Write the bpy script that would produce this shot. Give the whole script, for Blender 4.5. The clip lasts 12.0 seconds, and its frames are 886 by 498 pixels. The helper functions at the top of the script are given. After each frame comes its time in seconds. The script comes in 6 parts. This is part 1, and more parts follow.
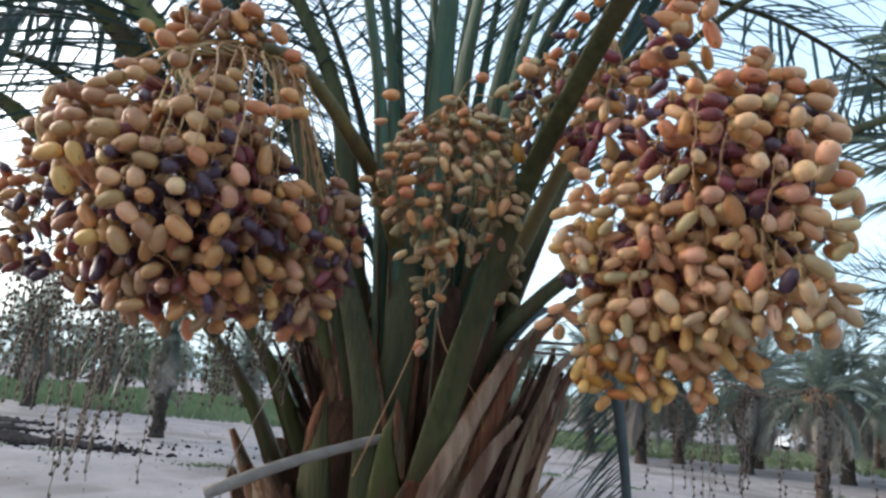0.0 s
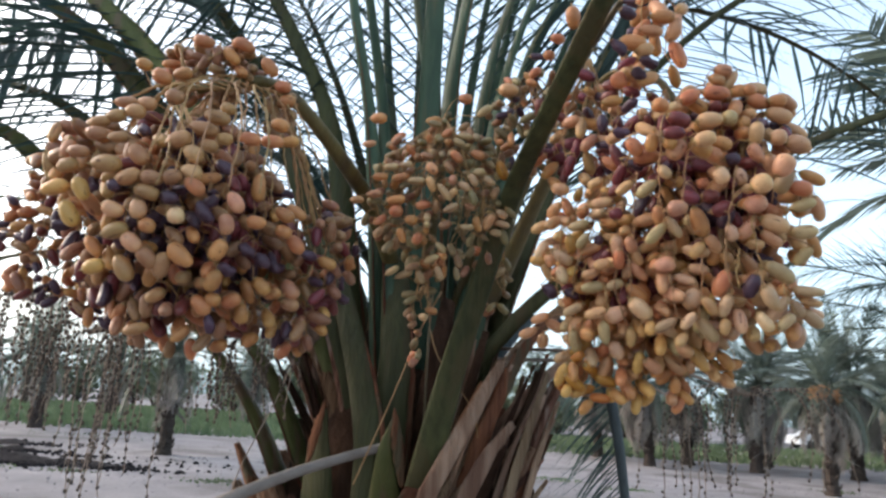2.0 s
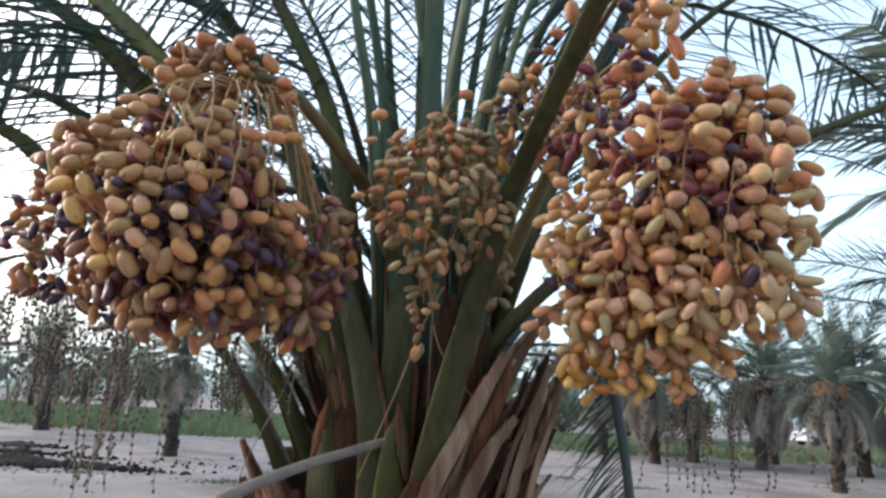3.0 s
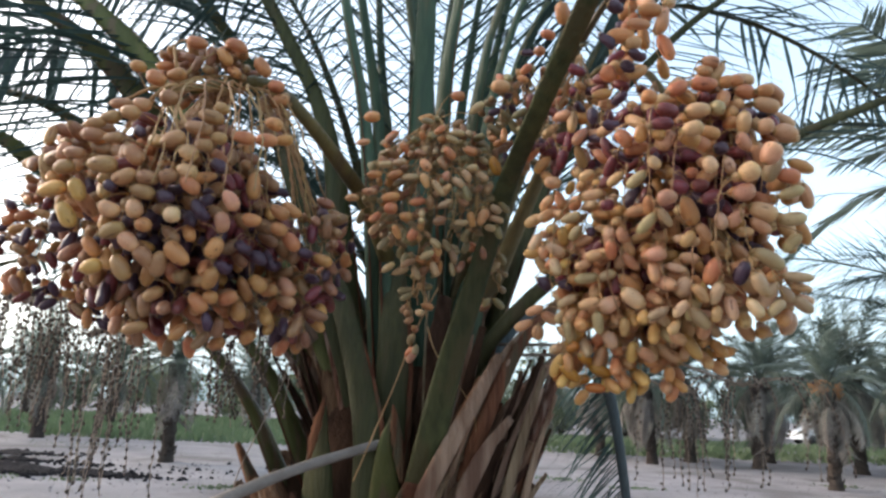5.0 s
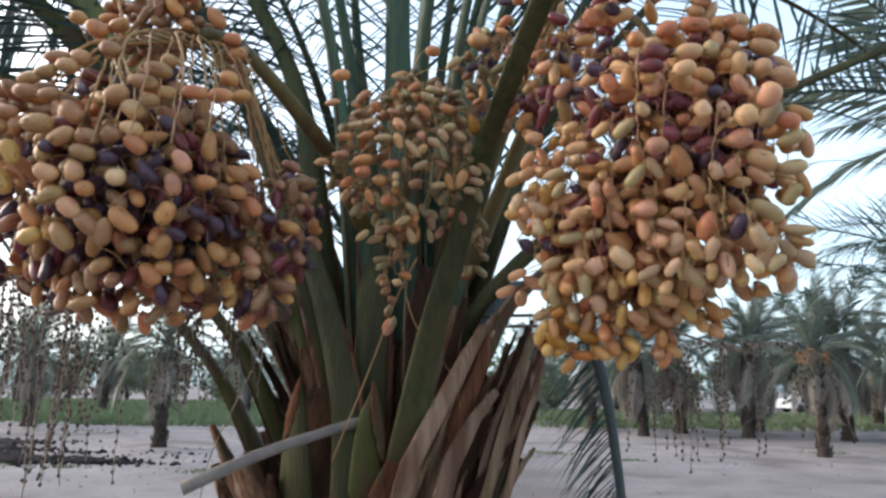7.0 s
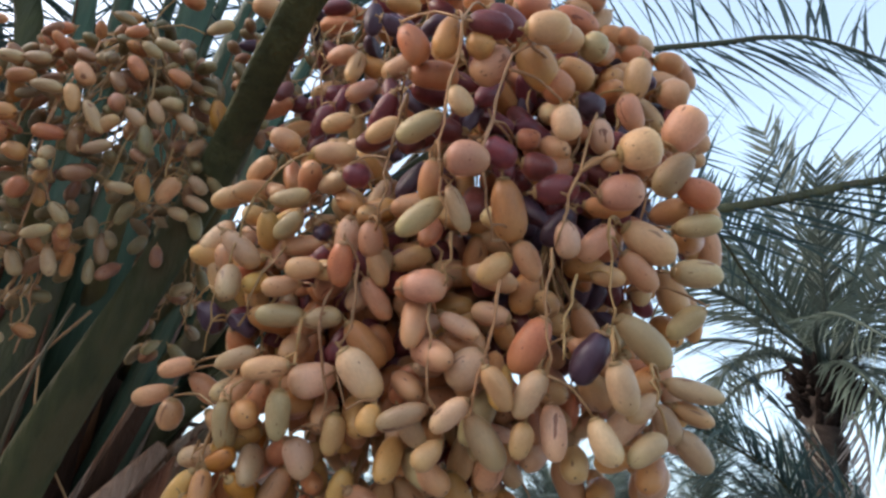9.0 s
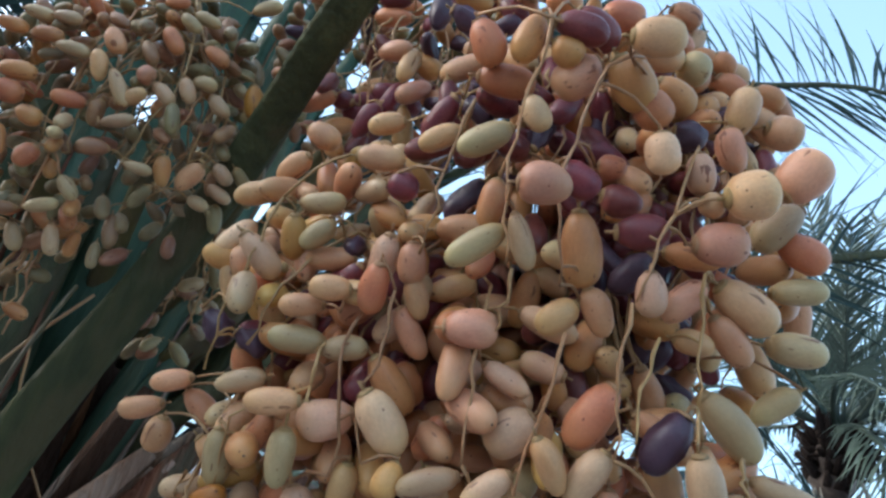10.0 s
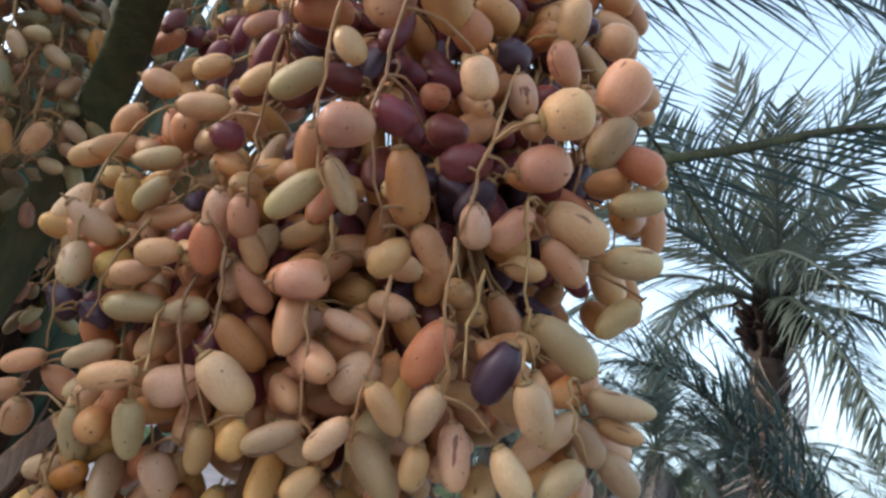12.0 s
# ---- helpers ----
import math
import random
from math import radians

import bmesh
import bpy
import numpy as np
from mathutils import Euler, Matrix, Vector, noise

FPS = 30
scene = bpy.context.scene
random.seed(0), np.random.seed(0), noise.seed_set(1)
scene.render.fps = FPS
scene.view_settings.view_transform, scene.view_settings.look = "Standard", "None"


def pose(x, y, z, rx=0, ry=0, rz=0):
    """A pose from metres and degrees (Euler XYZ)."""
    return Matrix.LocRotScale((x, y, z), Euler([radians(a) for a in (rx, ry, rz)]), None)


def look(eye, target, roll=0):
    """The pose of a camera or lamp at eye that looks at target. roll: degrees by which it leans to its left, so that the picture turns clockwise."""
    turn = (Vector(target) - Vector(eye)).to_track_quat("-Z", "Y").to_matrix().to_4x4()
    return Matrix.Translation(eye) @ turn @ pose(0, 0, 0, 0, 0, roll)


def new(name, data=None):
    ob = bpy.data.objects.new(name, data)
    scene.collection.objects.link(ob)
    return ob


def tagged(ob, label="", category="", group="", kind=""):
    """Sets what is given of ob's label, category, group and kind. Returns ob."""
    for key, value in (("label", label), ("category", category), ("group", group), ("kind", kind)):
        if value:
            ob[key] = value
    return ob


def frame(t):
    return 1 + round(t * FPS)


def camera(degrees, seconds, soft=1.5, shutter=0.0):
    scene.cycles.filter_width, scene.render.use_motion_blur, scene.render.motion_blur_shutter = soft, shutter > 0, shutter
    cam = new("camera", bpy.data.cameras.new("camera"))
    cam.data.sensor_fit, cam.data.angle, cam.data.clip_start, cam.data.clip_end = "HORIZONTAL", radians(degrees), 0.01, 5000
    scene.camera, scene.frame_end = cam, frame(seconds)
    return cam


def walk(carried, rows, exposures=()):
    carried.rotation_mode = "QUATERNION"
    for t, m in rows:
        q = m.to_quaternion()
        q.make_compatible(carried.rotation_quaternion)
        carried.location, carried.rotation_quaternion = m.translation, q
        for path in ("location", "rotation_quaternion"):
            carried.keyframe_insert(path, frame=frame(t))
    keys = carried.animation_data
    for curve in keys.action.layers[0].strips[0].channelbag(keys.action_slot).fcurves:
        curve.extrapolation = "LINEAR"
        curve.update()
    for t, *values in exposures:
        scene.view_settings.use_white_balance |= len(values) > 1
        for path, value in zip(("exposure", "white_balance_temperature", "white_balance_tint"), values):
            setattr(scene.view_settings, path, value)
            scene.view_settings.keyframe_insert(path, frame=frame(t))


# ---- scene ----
cam = camera(68.0, 12.0, soft=2.7)
PATH = [
    (0, (0.184, 0.1247, 1.5832), (0.0339, 2.0703, 2.0212), 5.0),
    (0.5, (0.2555, 0.0824, 1.5912), (0.127, 2.0336, 2.0107), 3.51),
    (1, (0.2323, 0.0686, 1.5949), (0.0913, 2.0073, 2.0654), 3.31),
    (1.5, (0.2194, 0.0616, 1.5907), (0.085, 1.9975, 2.0745), 3.22),
    (2, (0.2146, 0.0635, 1.5855), (0.0568, 2.0032, 2.0466), 3.19),
    (2.5, (0.2177, 0.0674, 1.5815), (0.0801, 2.0099, 2.0371), 2.61),
    (2.7, (0.2178, 0.0593, 1.5767), (0.0491, 1.9984, 2.0363), 2.78),
    (4.5, (0.226, 0.058, 1.57), (0.0753, 1.9985, 2.0302), 2.3),
    (5, (0.2239, 0.0561, 1.57), (0.069, 1.9943, 2.038), 2.1),
    (5.5, (0.225, 0.056, 1.568), (0.073, 1.994, 2.0383), 2.4),
    (6, (0.228, 0.06, 1.569), (0.0725, 1.9928, 2.0591), 2.4),
    (6.5, (0.2253, 0.0728, 1.5596), (0.0612, 2.0176, 1.9965), 1.68),
    (6.7, (0.2283, 0.0848, 1.5596), (0.0665, 2.0298, 1.9525), -0.03),
    (8.3, (0.3228, 0.5425, 1.6119), (0.4899, 2.4296, 2.253), 8.68),
    (8.5, (0.3256, 0.5578, 1.6246), (0.4938, 2.4338, 2.2974), 7.7),
    (9, (0.4111, 0.6251, 1.6584), (0.7035, 2.4486, 2.4259), 10.82),
    (9.5, (0.4046, 0.6849, 1.6888), (0.6602, 2.5028, 2.4823), 17.91),
    (10, (0.3955, 0.6951, 1.6943), (0.6273, 2.5197, 2.4798), 18.19),
    (10.5, (0.4003, 0.6862, 1.6996), (0.6893, 2.5188, 2.4467), 15.61),
    (11, (0.3902, 0.6803, 1.7045), (0.6947, 2.5192, 2.4297), 14.21),
    (11.5, (0.4299, 0.6823, 1.7155), (0.8331, 2.5356, 2.3502), 11.43),
    (12, (0.4616, 0.6824, 1.7284), (0.907, 2.5396, 2.3221), 9.94),
]
EXPOSURES = [(0.0, 2.16, 6250, 9), (0.6, 2.16, 6540, 12), (6.7, 2.16, 6520, 11), (8.3, 2.10, 6380, 15), (9.5, 2.14, 6280, 12), (10.0, 2.12, 5480, 4), (11.0, 2.12, 5420, 3), (11.5, 2.14, 5950, 9), (12.0, 2.14, 6330, 13)]
walk(cam, [(t, look(eye, target, roll)) for t, eye, target, roll in PATH], EXPOSURES)

# ---- world, sun, exposure ----
SUN_HEIGHT, SUN_TURN = 27.0, -75.0
world = bpy.data.worlds.new("sky")
scene.world = world
world.use_nodes = True
wn = world.node_tree
sky = wn.nodes.new("ShaderNodeTexSky")
sky.sky_type = "NISHITA"
sky.sun_disc = False
sky.sun_elevation, sky.sun_rotation = radians(SUN_HEIGHT), radians(SUN_TURN)
sky.air_density, sky.dust_density, sky.ozone_density = 1.0, 8.0, 2.9
back = wn.nodes["Background"]
back.inputs["Strength"].default_value = 0.15
haze = wn.nodes.new("ShaderNodeMix")
haze.data_type, haze.blend_type = "RGBA", "ADD"
haze.inputs[0].default_value = 1.0
place, height = wn.nodes.new("ShaderNodeTexCoord"), wn.nodes.new("ShaderNodeSeparateXYZ")
thin, tone = wn.nodes.new("ShaderNodeMapRange"), wn.nodes.new("ShaderNodeVectorMath")
for i, v in enumerate((0.0, 0.85, 1.35, 0.62)):
    thin.inputs[i + 1].default_value = v
tone.operation = "SCALE"
tone.inputs[0].default_value = (0.93, 1.24, 1.40)
wn.links.new(place.outputs["Generated"], height.inputs[0])
wn.links.new(height.outputs["Z"], thin.inputs[0])
wn.links.new(thin.outputs[0], tone.inputs["Scale"])
wn.links.new(tone.outputs[0], haze.inputs[7])
dim = wn.nodes.new("ShaderNodeMix")
dim.data_type, dim.blend_type = "RGBA", "MULTIPLY"
dim.inputs[0].default_value = 1.0
dim.inputs[7].default_value = (0.42, 0.42, 0.42, 1)
wn.links.new(sky.outputs["Color"], dim.inputs[6])
wn.links.new(dim.outputs[2], haze.inputs[6])
wn.links.new(haze.outputs[2], back.inputs["Color"])
sun_data = bpy.data.lights.new("sun", "SUN")
sun_data.energy, sun_data.angle, sun_data.color = 0.16, radians(35), (1.0, 0.87, 0.74)
sun = new("sun", sun_data)
sun.matrix_world = look((math.sin(radians(SUN_TURN)) * 20, math.cos(radians(SUN_TURN)) * 20, math.tan(radians(SUN_HEIGHT)) * 20), (0, 0, 0))


# ---- materials ----
def material(name, low, high, rough=0.6, scale=20.0, bump=0.25, fine=6.0, spread=0.15, stretch=(1, 1, 1), metal=0.0, translucent=0.0, tip=None, spots=None, space="Object", stain=None, coarse=0.25, height=None, shine=0.5):
    """A procedural surface: two noise scales between two colours, a random shade for each piece, relief, and optional tip colour, spots and stains."""
    m = bpy.data.materials.new(name)
    m.use_nodes = True
    nodes, link = m.node_tree.nodes, m.node_tree.links.new
    bsdf = nodes["Principled BSDF"]
    bsdf.inputs["Roughness"].default_value, bsdf.inputs["Metallic"].default_value = rough, metal
    bsdf.inputs["Specular IOR Level"].default_value = shine
    coord, mapping, info = nodes.new("ShaderNodeTexCoord"), nodes.new("ShaderNodeMapping"), nodes.new("ShaderNodeObjectInfo")
    mapping.inputs["Scale"].default_value = stretch
    shift = nodes.new("ShaderNodeVectorMath")
    shift.operation = "ADD"
    spin = nodes.new("ShaderNodeVectorMath")
    spin.operation = "SCALE"
    spin.inputs[0].default_value = (13.0, 7.0, 29.0)
    link(info.outputs["Random"], spin.inputs["Scale"])
    link(coord.outputs[space], shift.inputs[0])
    link(spin.outputs[0], shift.inputs[1])
    link(shift.outputs[0], mapping.inputs["Vector"])

    def noise_node(s, detail=4.0):
        n = nodes.new("ShaderNodeTexNoise")
        n.inputs["Scale"].default_value, n.inputs["Detail"].default_value = s, detail
        link(mapping.outputs[0], n.inputs["Vector"])
        return n

    def mix(fac, a, b):
        n = nodes.new("ShaderNodeMix")
        n.data_type = "RGBA"
        for socket, value in ((n.inputs[0], fac), (n.inputs[6], a), (n.inputs[7], b)):
            if hasattr(value, "is_output"):
                link(value, socket)
            else:
                socket.default_value = value if isinstance(value, (int, float)) else (*value, 1)
        return n.outputs[2]

    def band(value, a, b, to_a=0.0, to_b=1.0):
        n = nodes.new("ShaderNodeMapRange")
        link(value, n.inputs[0])
        for i, v in enumerate((a, b, to_a, to_b)):
            n.inputs[i + 1].default_value = v
        return n.outputs[0]

    small, large = noise_node(scale * fine), noise_node(scale * coarse, 3.0)
    color = mix(band(noise_node(scale).outputs["Fac"], 0.3, 0.7), low, high)
    color = mix(band(large.outputs["Fac"], 0.4, 0.75, 0.0, 0.55), color, tuple(0.55 * v for v in low))
    color = mix(band(small.outputs["Fac"], 0.35, 0.7, 0.25, 0.0), color, tuple(0.5 * v for v in low))
    if tip:
        split = nodes.new("ShaderNodeSeparateXYZ")
        link(coord.outputs["Object"], split.inputs[0])
        color = mix(band(split.outputs["Z"], -0.05, -0.5, 0.0, 0.55), color, tip)
        color = mix(band(split.outputs["Z"], 0.36, 0.5, 0.0, 0.45), color, (0.42, 0.2, 0.06))
    if stain:
        color = mix(band(noise_node(scale * 0.5, 5.0).outputs["Fac"], 0.52, 0.62, 0.0, 0.8), color, stain)
    if spots:
        cell = nodes.new("ShaderNodeTexVoronoi")
        cell.inputs["Scale"].default_value = 3.4
        link(mapping.outputs[0], cell.inputs["Vector"])
        color = mix(band(cell.outputs["Distance"], 0.10, 0.06), color, spots)
    if spots:
        long = nodes.new("ShaderNodeMapping")
        long.inputs["Scale"].default_value = (2.2, 2.2, 0.9)
        link(shift.outputs[0], long.inputs["Vector"])
        crack = nodes.new("ShaderNodeTexNoise")
        crack.inputs["Scale"].default_value, crack.inputs["Detail"].default_value = 1.3, 3.0
        link(long.outputs[0], crack.inputs["Vector"])
        color = mix(band(crack.outputs["Fac"], 0.67, 0.70, 0.0, 0.8), color, tuple(0.9 * v for v in spots))
    shade = nodes.new("ShaderNodeHueSaturation")
    link(color, shade.inputs["Color"])
    link(band(info.outputs["Random"], 0, 1, 1 - spread, 1 + spread), shade.inputs["Value"])
    wobble = nodes.new("ShaderNodeMath")
    wobble.operation, wobble.inputs[1].default_value = "FRACT", 0.0
    multiply = nodes.new("ShaderNodeMath")
    multiply.operation, multiply.inputs[1].default_value = "MULTIPLY", 17.3
    link(info.outputs["Random"], multiply.inputs[0])
    link(multiply.outputs[0], wobble.inputs[0])
    link(band(wobble.outputs[0], 0, 1, 0.5 - spread * 0.08, 0.5 + spread * 0.08), shade.inputs["Hue"])
    link(shade.outputs[0], bsdf.inputs["Base Color"])
    link(band(small.outputs["Fac"], 0.3, 0.7, rough - 0.1, min(1.0, rough + 0.12)), bsdf.inputs["Roughness"])
    if bump:
        relief = nodes.new("ShaderNodeBump")
        relief.inputs["Strength"].default_value, relief.inputs["Distance"].default_value = bump, height or 0.3 / scale
        link(small.outputs["Fac"], relief.inputs["Height"])
        link(relief.outputs[0], bsdf.inputs["Normal"])
    if translucent:
        through_leaf, blend = nodes.new("ShaderNodeBsdfTranslucent"), nodes.new("ShaderNodeMixShader")
        link(shade.outputs[0], through_leaf.inputs["Color"])
        blend.inputs[0].default_value = translucent
        link(bsdf.outputs[0], blend.inputs[1])
        link(through_leaf.outputs[0], blend.inputs[2])
        link(blend.outputs[0], nodes["Material Output"].inputs["Surface"])
    return m


def skin(name, low, high, tip=None, spots=(0.16, 0.05, 0.02), rough=0.42, bump=0.05, spread=0.18):
    return material(name, low, high, rough=rough, scale=2.2, bump=bump, fine=7.0, spread=spread, tip=tip, spots=spots, shine=0.36)


SKIN = {
    "p": skin("date_skin_peach", (0.552, 0.258, 0.132), (0.684, 0.366, 0.198), (0.636, 0.366, 0.150)),
    "o": skin("date_skin_orange", (0.462, 0.171, 0.066), (0.583, 0.253, 0.097), (0.550, 0.270, 0.088)),
    "t": skin("date_skin_tan", (0.514, 0.244, 0.107), (0.658, 0.353, 0.168), (0.597, 0.342, 0.140)),
    "y": skin("date_skin_amber", (0.543, 0.257, 0.080), (0.646, 0.329, 0.109), (0.612, 0.325, 0.098)),
    "g": skin("date_skin_olive", (0.407, 0.258, 0.125), (0.531, 0.353, 0.183), (0.477, 0.353, 0.158)),
    "w": skin("date_skin_pale", (0.618, 0.354, 0.192), (0.730, 0.455, 0.262), (0.680, 0.449, 0.198)),
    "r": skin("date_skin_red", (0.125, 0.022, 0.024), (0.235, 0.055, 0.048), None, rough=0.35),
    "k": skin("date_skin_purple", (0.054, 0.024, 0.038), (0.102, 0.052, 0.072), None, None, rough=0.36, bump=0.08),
    # brown fruit, darkened further: the left bunch's shadow is in this skin colour
    "b": skin("date_skin_shaded_brown", (0.261, 0.113, 0.054), (0.374, 0.187, 0.097), (0.339, 0.187, 0.087)),
    "d": skin("date_skin_dull_olive", (0.217, 0.152, 0.070), (0.304, 0.222, 0.106), (0.287, 0.217, 0.096)),
    "n": skin("date_skin_tan_brown", (0.36, 0.165, 0.070), (0.48, 0.25, 0.112), (0.45, 0.25, 0.092)),
    "s": skin("date_skin_bright_orange", (0.410, 0.132, 0.020), (0.476, 0.191, 0.033), None),
}
CALYX = material("calyx_tan", (0.319, 0.167, 0.061), (0.418, 0.251, 0.106), rough=0.6, scale=6)
STRAND = material("strand_tan", (0.33, 0.165, 0.060), (0.48, 0.275, 0.11), rough=0.55, scale=60, stretch=(1, 1, 0.3))
DRY = material("dry_strand", (0.22, 0.155, 0.115), (0.36, 0.27, 0.205), rough=0.8, scale=60)
KNOT = material("dry_knot", (0.068, 0.046, 0.034), (0.129, 0.091, 0.068), rough=0.85, scale=60)
STALK = material("stalk_olive", (0.106, 0.079, 0.023), (0.172, 0.125, 0.040), rough=0.5, scale=18, stretch=(1, 1, 0.2), stain=(0.059, 0.040, 0.020))
PETIOLE = material("petiole_green", (0.036, 0.037, 0.013), (0.076, 0.073, 0.028), rough=0.62, shine=0.22, scale=14, stretch=(3, 3, 0.3), bump=0.35, fine=3.0, stain=(0.060, 0.045, 0.020))
STALK_GREEN = material("upright_stalk_green", (0.040, 0.070, 0.042), (0.085, 0.128, 0.074), rough=0.6, scale=14, stretch=(3, 3, 0.3), bump=0.3, fine=3.0, shine=0.25, stain=(0.085, 0.085, 0.045))
PETIOLE_BLUE = material("petiole_blue_grey", (0.055, 0.074, 0.080), (0.095, 0.120, 0.126), rough=0.55, scale=14, stretch=(3, 3, 0.3), bump=0.3, fine=3.0)
PETIOLE_YELLOW = material("petiole_yellow_green", (0.070, 0.074, 0.020), (0.130, 0.124, 0.040), rough=0.6, shine=0.25, scale=14, stretch=(3, 3, 0.35), stain=(0.106, 0.066, 0.040))
DEAD = material("dead_leaf_base", (0.105, 0.046, 0.028), (0.33, 0.185, 0.115), rough=0.85, scale=12, stretch=(5, 5, 0.4), bump=0.9, fine=3.0, stain=(0.325, 0.234, 0.177), shine=0.12)
TAN = material("dry_stalk_tan", (0.20, 0.115, 0.070), (0.42, 0.28, 0.19), rough=0.85, scale=11, stretch=(4, 4, 0.3), bump=0.8, fine=3.0, stain=(0.12, 0.06, 0.036), shine=0.12)
CUT = material("cut_leaf_base", (0.100, 0.036, 0.019), (0.27, 0.115, 0.058), rough=0.8, scale=14, stretch=(4, 4, 0.5), bump=0.8, fine=3.0, stain=(0.067, 0.063, 0.039), shine=0.12)
FIBRE = material("trunk_fibre", (0.040, 0.018, 0.011), (0.100, 0.050, 0.032), rough=0.95, scale=16, stretch=(3, 3, 0.6), bump=0.9, shine=0.12)
STICK = material("grey_stick", (0.182, 0.152, 0.129), (0.289, 0.251, 0.213), rough=0.8, scale=30, stretch=(1, 1, 1), bump=0.4)
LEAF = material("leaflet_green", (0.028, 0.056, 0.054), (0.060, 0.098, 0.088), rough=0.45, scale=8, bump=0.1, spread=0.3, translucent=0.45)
# far leaf green is paled and greyed: distance haze put into the colour
FAR_LEAF_HAZED = material("far_leaf_hazy_green", (0.085, 0.110, 0.086), (0.145, 0.172, 0.136), rough=0.5, scale=2, bump=0.0, spread=0.35, translucent=0.42)
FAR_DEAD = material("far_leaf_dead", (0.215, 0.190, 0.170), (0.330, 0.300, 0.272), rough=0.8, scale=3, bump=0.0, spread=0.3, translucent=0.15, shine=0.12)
STUB = material("old_leaf_stub", (0.016, 0.011, 0.009), (0.042, 0.029, 0.023), rough=0.95, scale=16, bump=0.8, shine=0.12)
FAR_TRUNK = material("far_trunk", (0.046, 0.035, 0.030), (0.105, 0.082, 0.069), rough=0.9, scale=7, bump=0.8, stretch=(1, 1, 2), shine=0.12)
FAR_DATES = material("far_dates", (0.319, 0.152, 0.053), (0.418, 0.220, 0.091), rough=0.5, scale=9)
GROUND = material("ground_sandy", (0.190, 0.175, 0.182), (0.295, 0.272, 0.275), rough=0.95, scale=1.1, bump=0.9, fine=14.0, spread=0.0, coarse=0.12, stain=(0.11, 0.098, 0.096), height=0.03, shine=0.12)
SOIL = material("dark_soil", (0.012, 0.010, 0.012), (0.036, 0.030, 0.032), rough=0.95, scale=9, bump=0.8, shine=0.12)
GRASS = material("grass_green", (0.085, 0.122, 0.058), (0.155, 0.20, 0.105), rough=0.7, scale=0.6, bump=0.0, translucent=0.25, spread=0.2)
BUSH = material("bush_leaf", (0.105, 0.130, 0.075), (0.185, 0.215, 0.130), rough=0.6, scale=2, bump=0.0, translucent=0.25, spread=0.3)
CAR_PAINT = material("car_white_paint", (0.72, 0.73, 0.75), (0.80, 0.81, 0.83), rough=0.3, scale=1, bump=0.0, spread=0.02)
CAR_GLASS = material("car_dark_glass", (0.02, 0.025, 0.03), (0.03, 0.035, 0.04), rough=0.15, scale=1, bump=0.0)
RUBBER = material("tyre_rubber", (0.02, 0.02, 0.02), (0.035, 0.035, 0.035), rough=0.8, scale=20)


# ---- mesh helpers ----
class Build:
    """Collects vertices and faces for one mesh."""

    def __init__(self):
        self.verts, self.faces, self.slots = [], [], []

    def face(self, ids, slot=0):
        self.faces.append(ids)
        self.slots.append(slot)

    def mesh(self, name, *mats):
        me = bpy.data.meshes.new(name)
        me.from_pydata([tuple(v) for v in self.verts], [], self.faces)
        for m in mats:
            me.materials.append(m)
        me.polygons.foreach_set("material_index", self.slots)
        me.polygons.foreach_set("use_smooth", [True] * len(self.faces))
        me.update()
        return me

    def tube(self, pts, wide, thick=None, side=None, n=7, slot=0, cap=True, groove=0.0, ragged=0.0, rng=random):
        """A tube along pts; wide and thick are half sizes at each point; side is the direction of the width."""
        pts = [Vector(p) for p in pts]
        thick = thick or wide
        start, last, m = len(self.verts), len(pts) - 1, None
        for i, p in enumerate(pts):
            along = (pts[min(i + 1, last)] - pts[max(i - 1, 0)]).normalized()
            if side is not None:
                s = Vector(side)
                s = (s - along * s.dot(along)).normalized()
            else:
                if m is None:
                    m = along.orthogonal().normalized()
                s = (m - along * m.dot(along)).normalized()
                m = s
            up = s.cross(along)
            for j in range(n):
                a = 2 * math.pi * j / n
                v = math.sin(a)
                v = v * (1 - groove) if v > 0 else v
                k = 1 + (rng.uniform(-ragged, ragged) if ragged else 0)
                self.verts.append(p + s * (wide[i] * math.cos(a) * k) + up * (thick[i] * v * k))
        for i in range(last):
            for j in range(n):
                a, b = start + i * n + j, start + i * n + (j + 1) % n
                self.face((a, b, b + n, a + n), slot)
        if cap:
            self.face(tuple(start + j for j in reversed(range(n))), slot)
            self.face(tuple(start + last * n + j for j in range(n)), slot)

    def blade(self, root, way, up, length, width, droop, n=4, slot=0, fold=0.35):
        """A folded narrow leaf."""
        root, way, up = Vector(root), Vector(way).normalized(), Vector(up)
        across = way.cross(up).normalized()
        start = len(self.verts)
        for i in range(n + 1):
            u = i / n
            w = width * (0.55 + 0.45 * math.sin(math.pi * min(1, u * 1.3))) * (1 - u ** 3) * 0.5 + 0.0004
            c = root + way * (length * u * (1 - 0.18 * droop * u)) - Vector((0, 0, 1)) * (droop * length * u * u * 0.55)
            self.verts += [c - across * w + up * (w * fold), c, c + across * w + up * (w * fold)]
        for i in range(n):
            a = start + 3 * i
            self.face((a, a + 1, a + 4, a + 3), slot)
            self.face((a + 1, a + 2, a + 5, a + 4), slot)


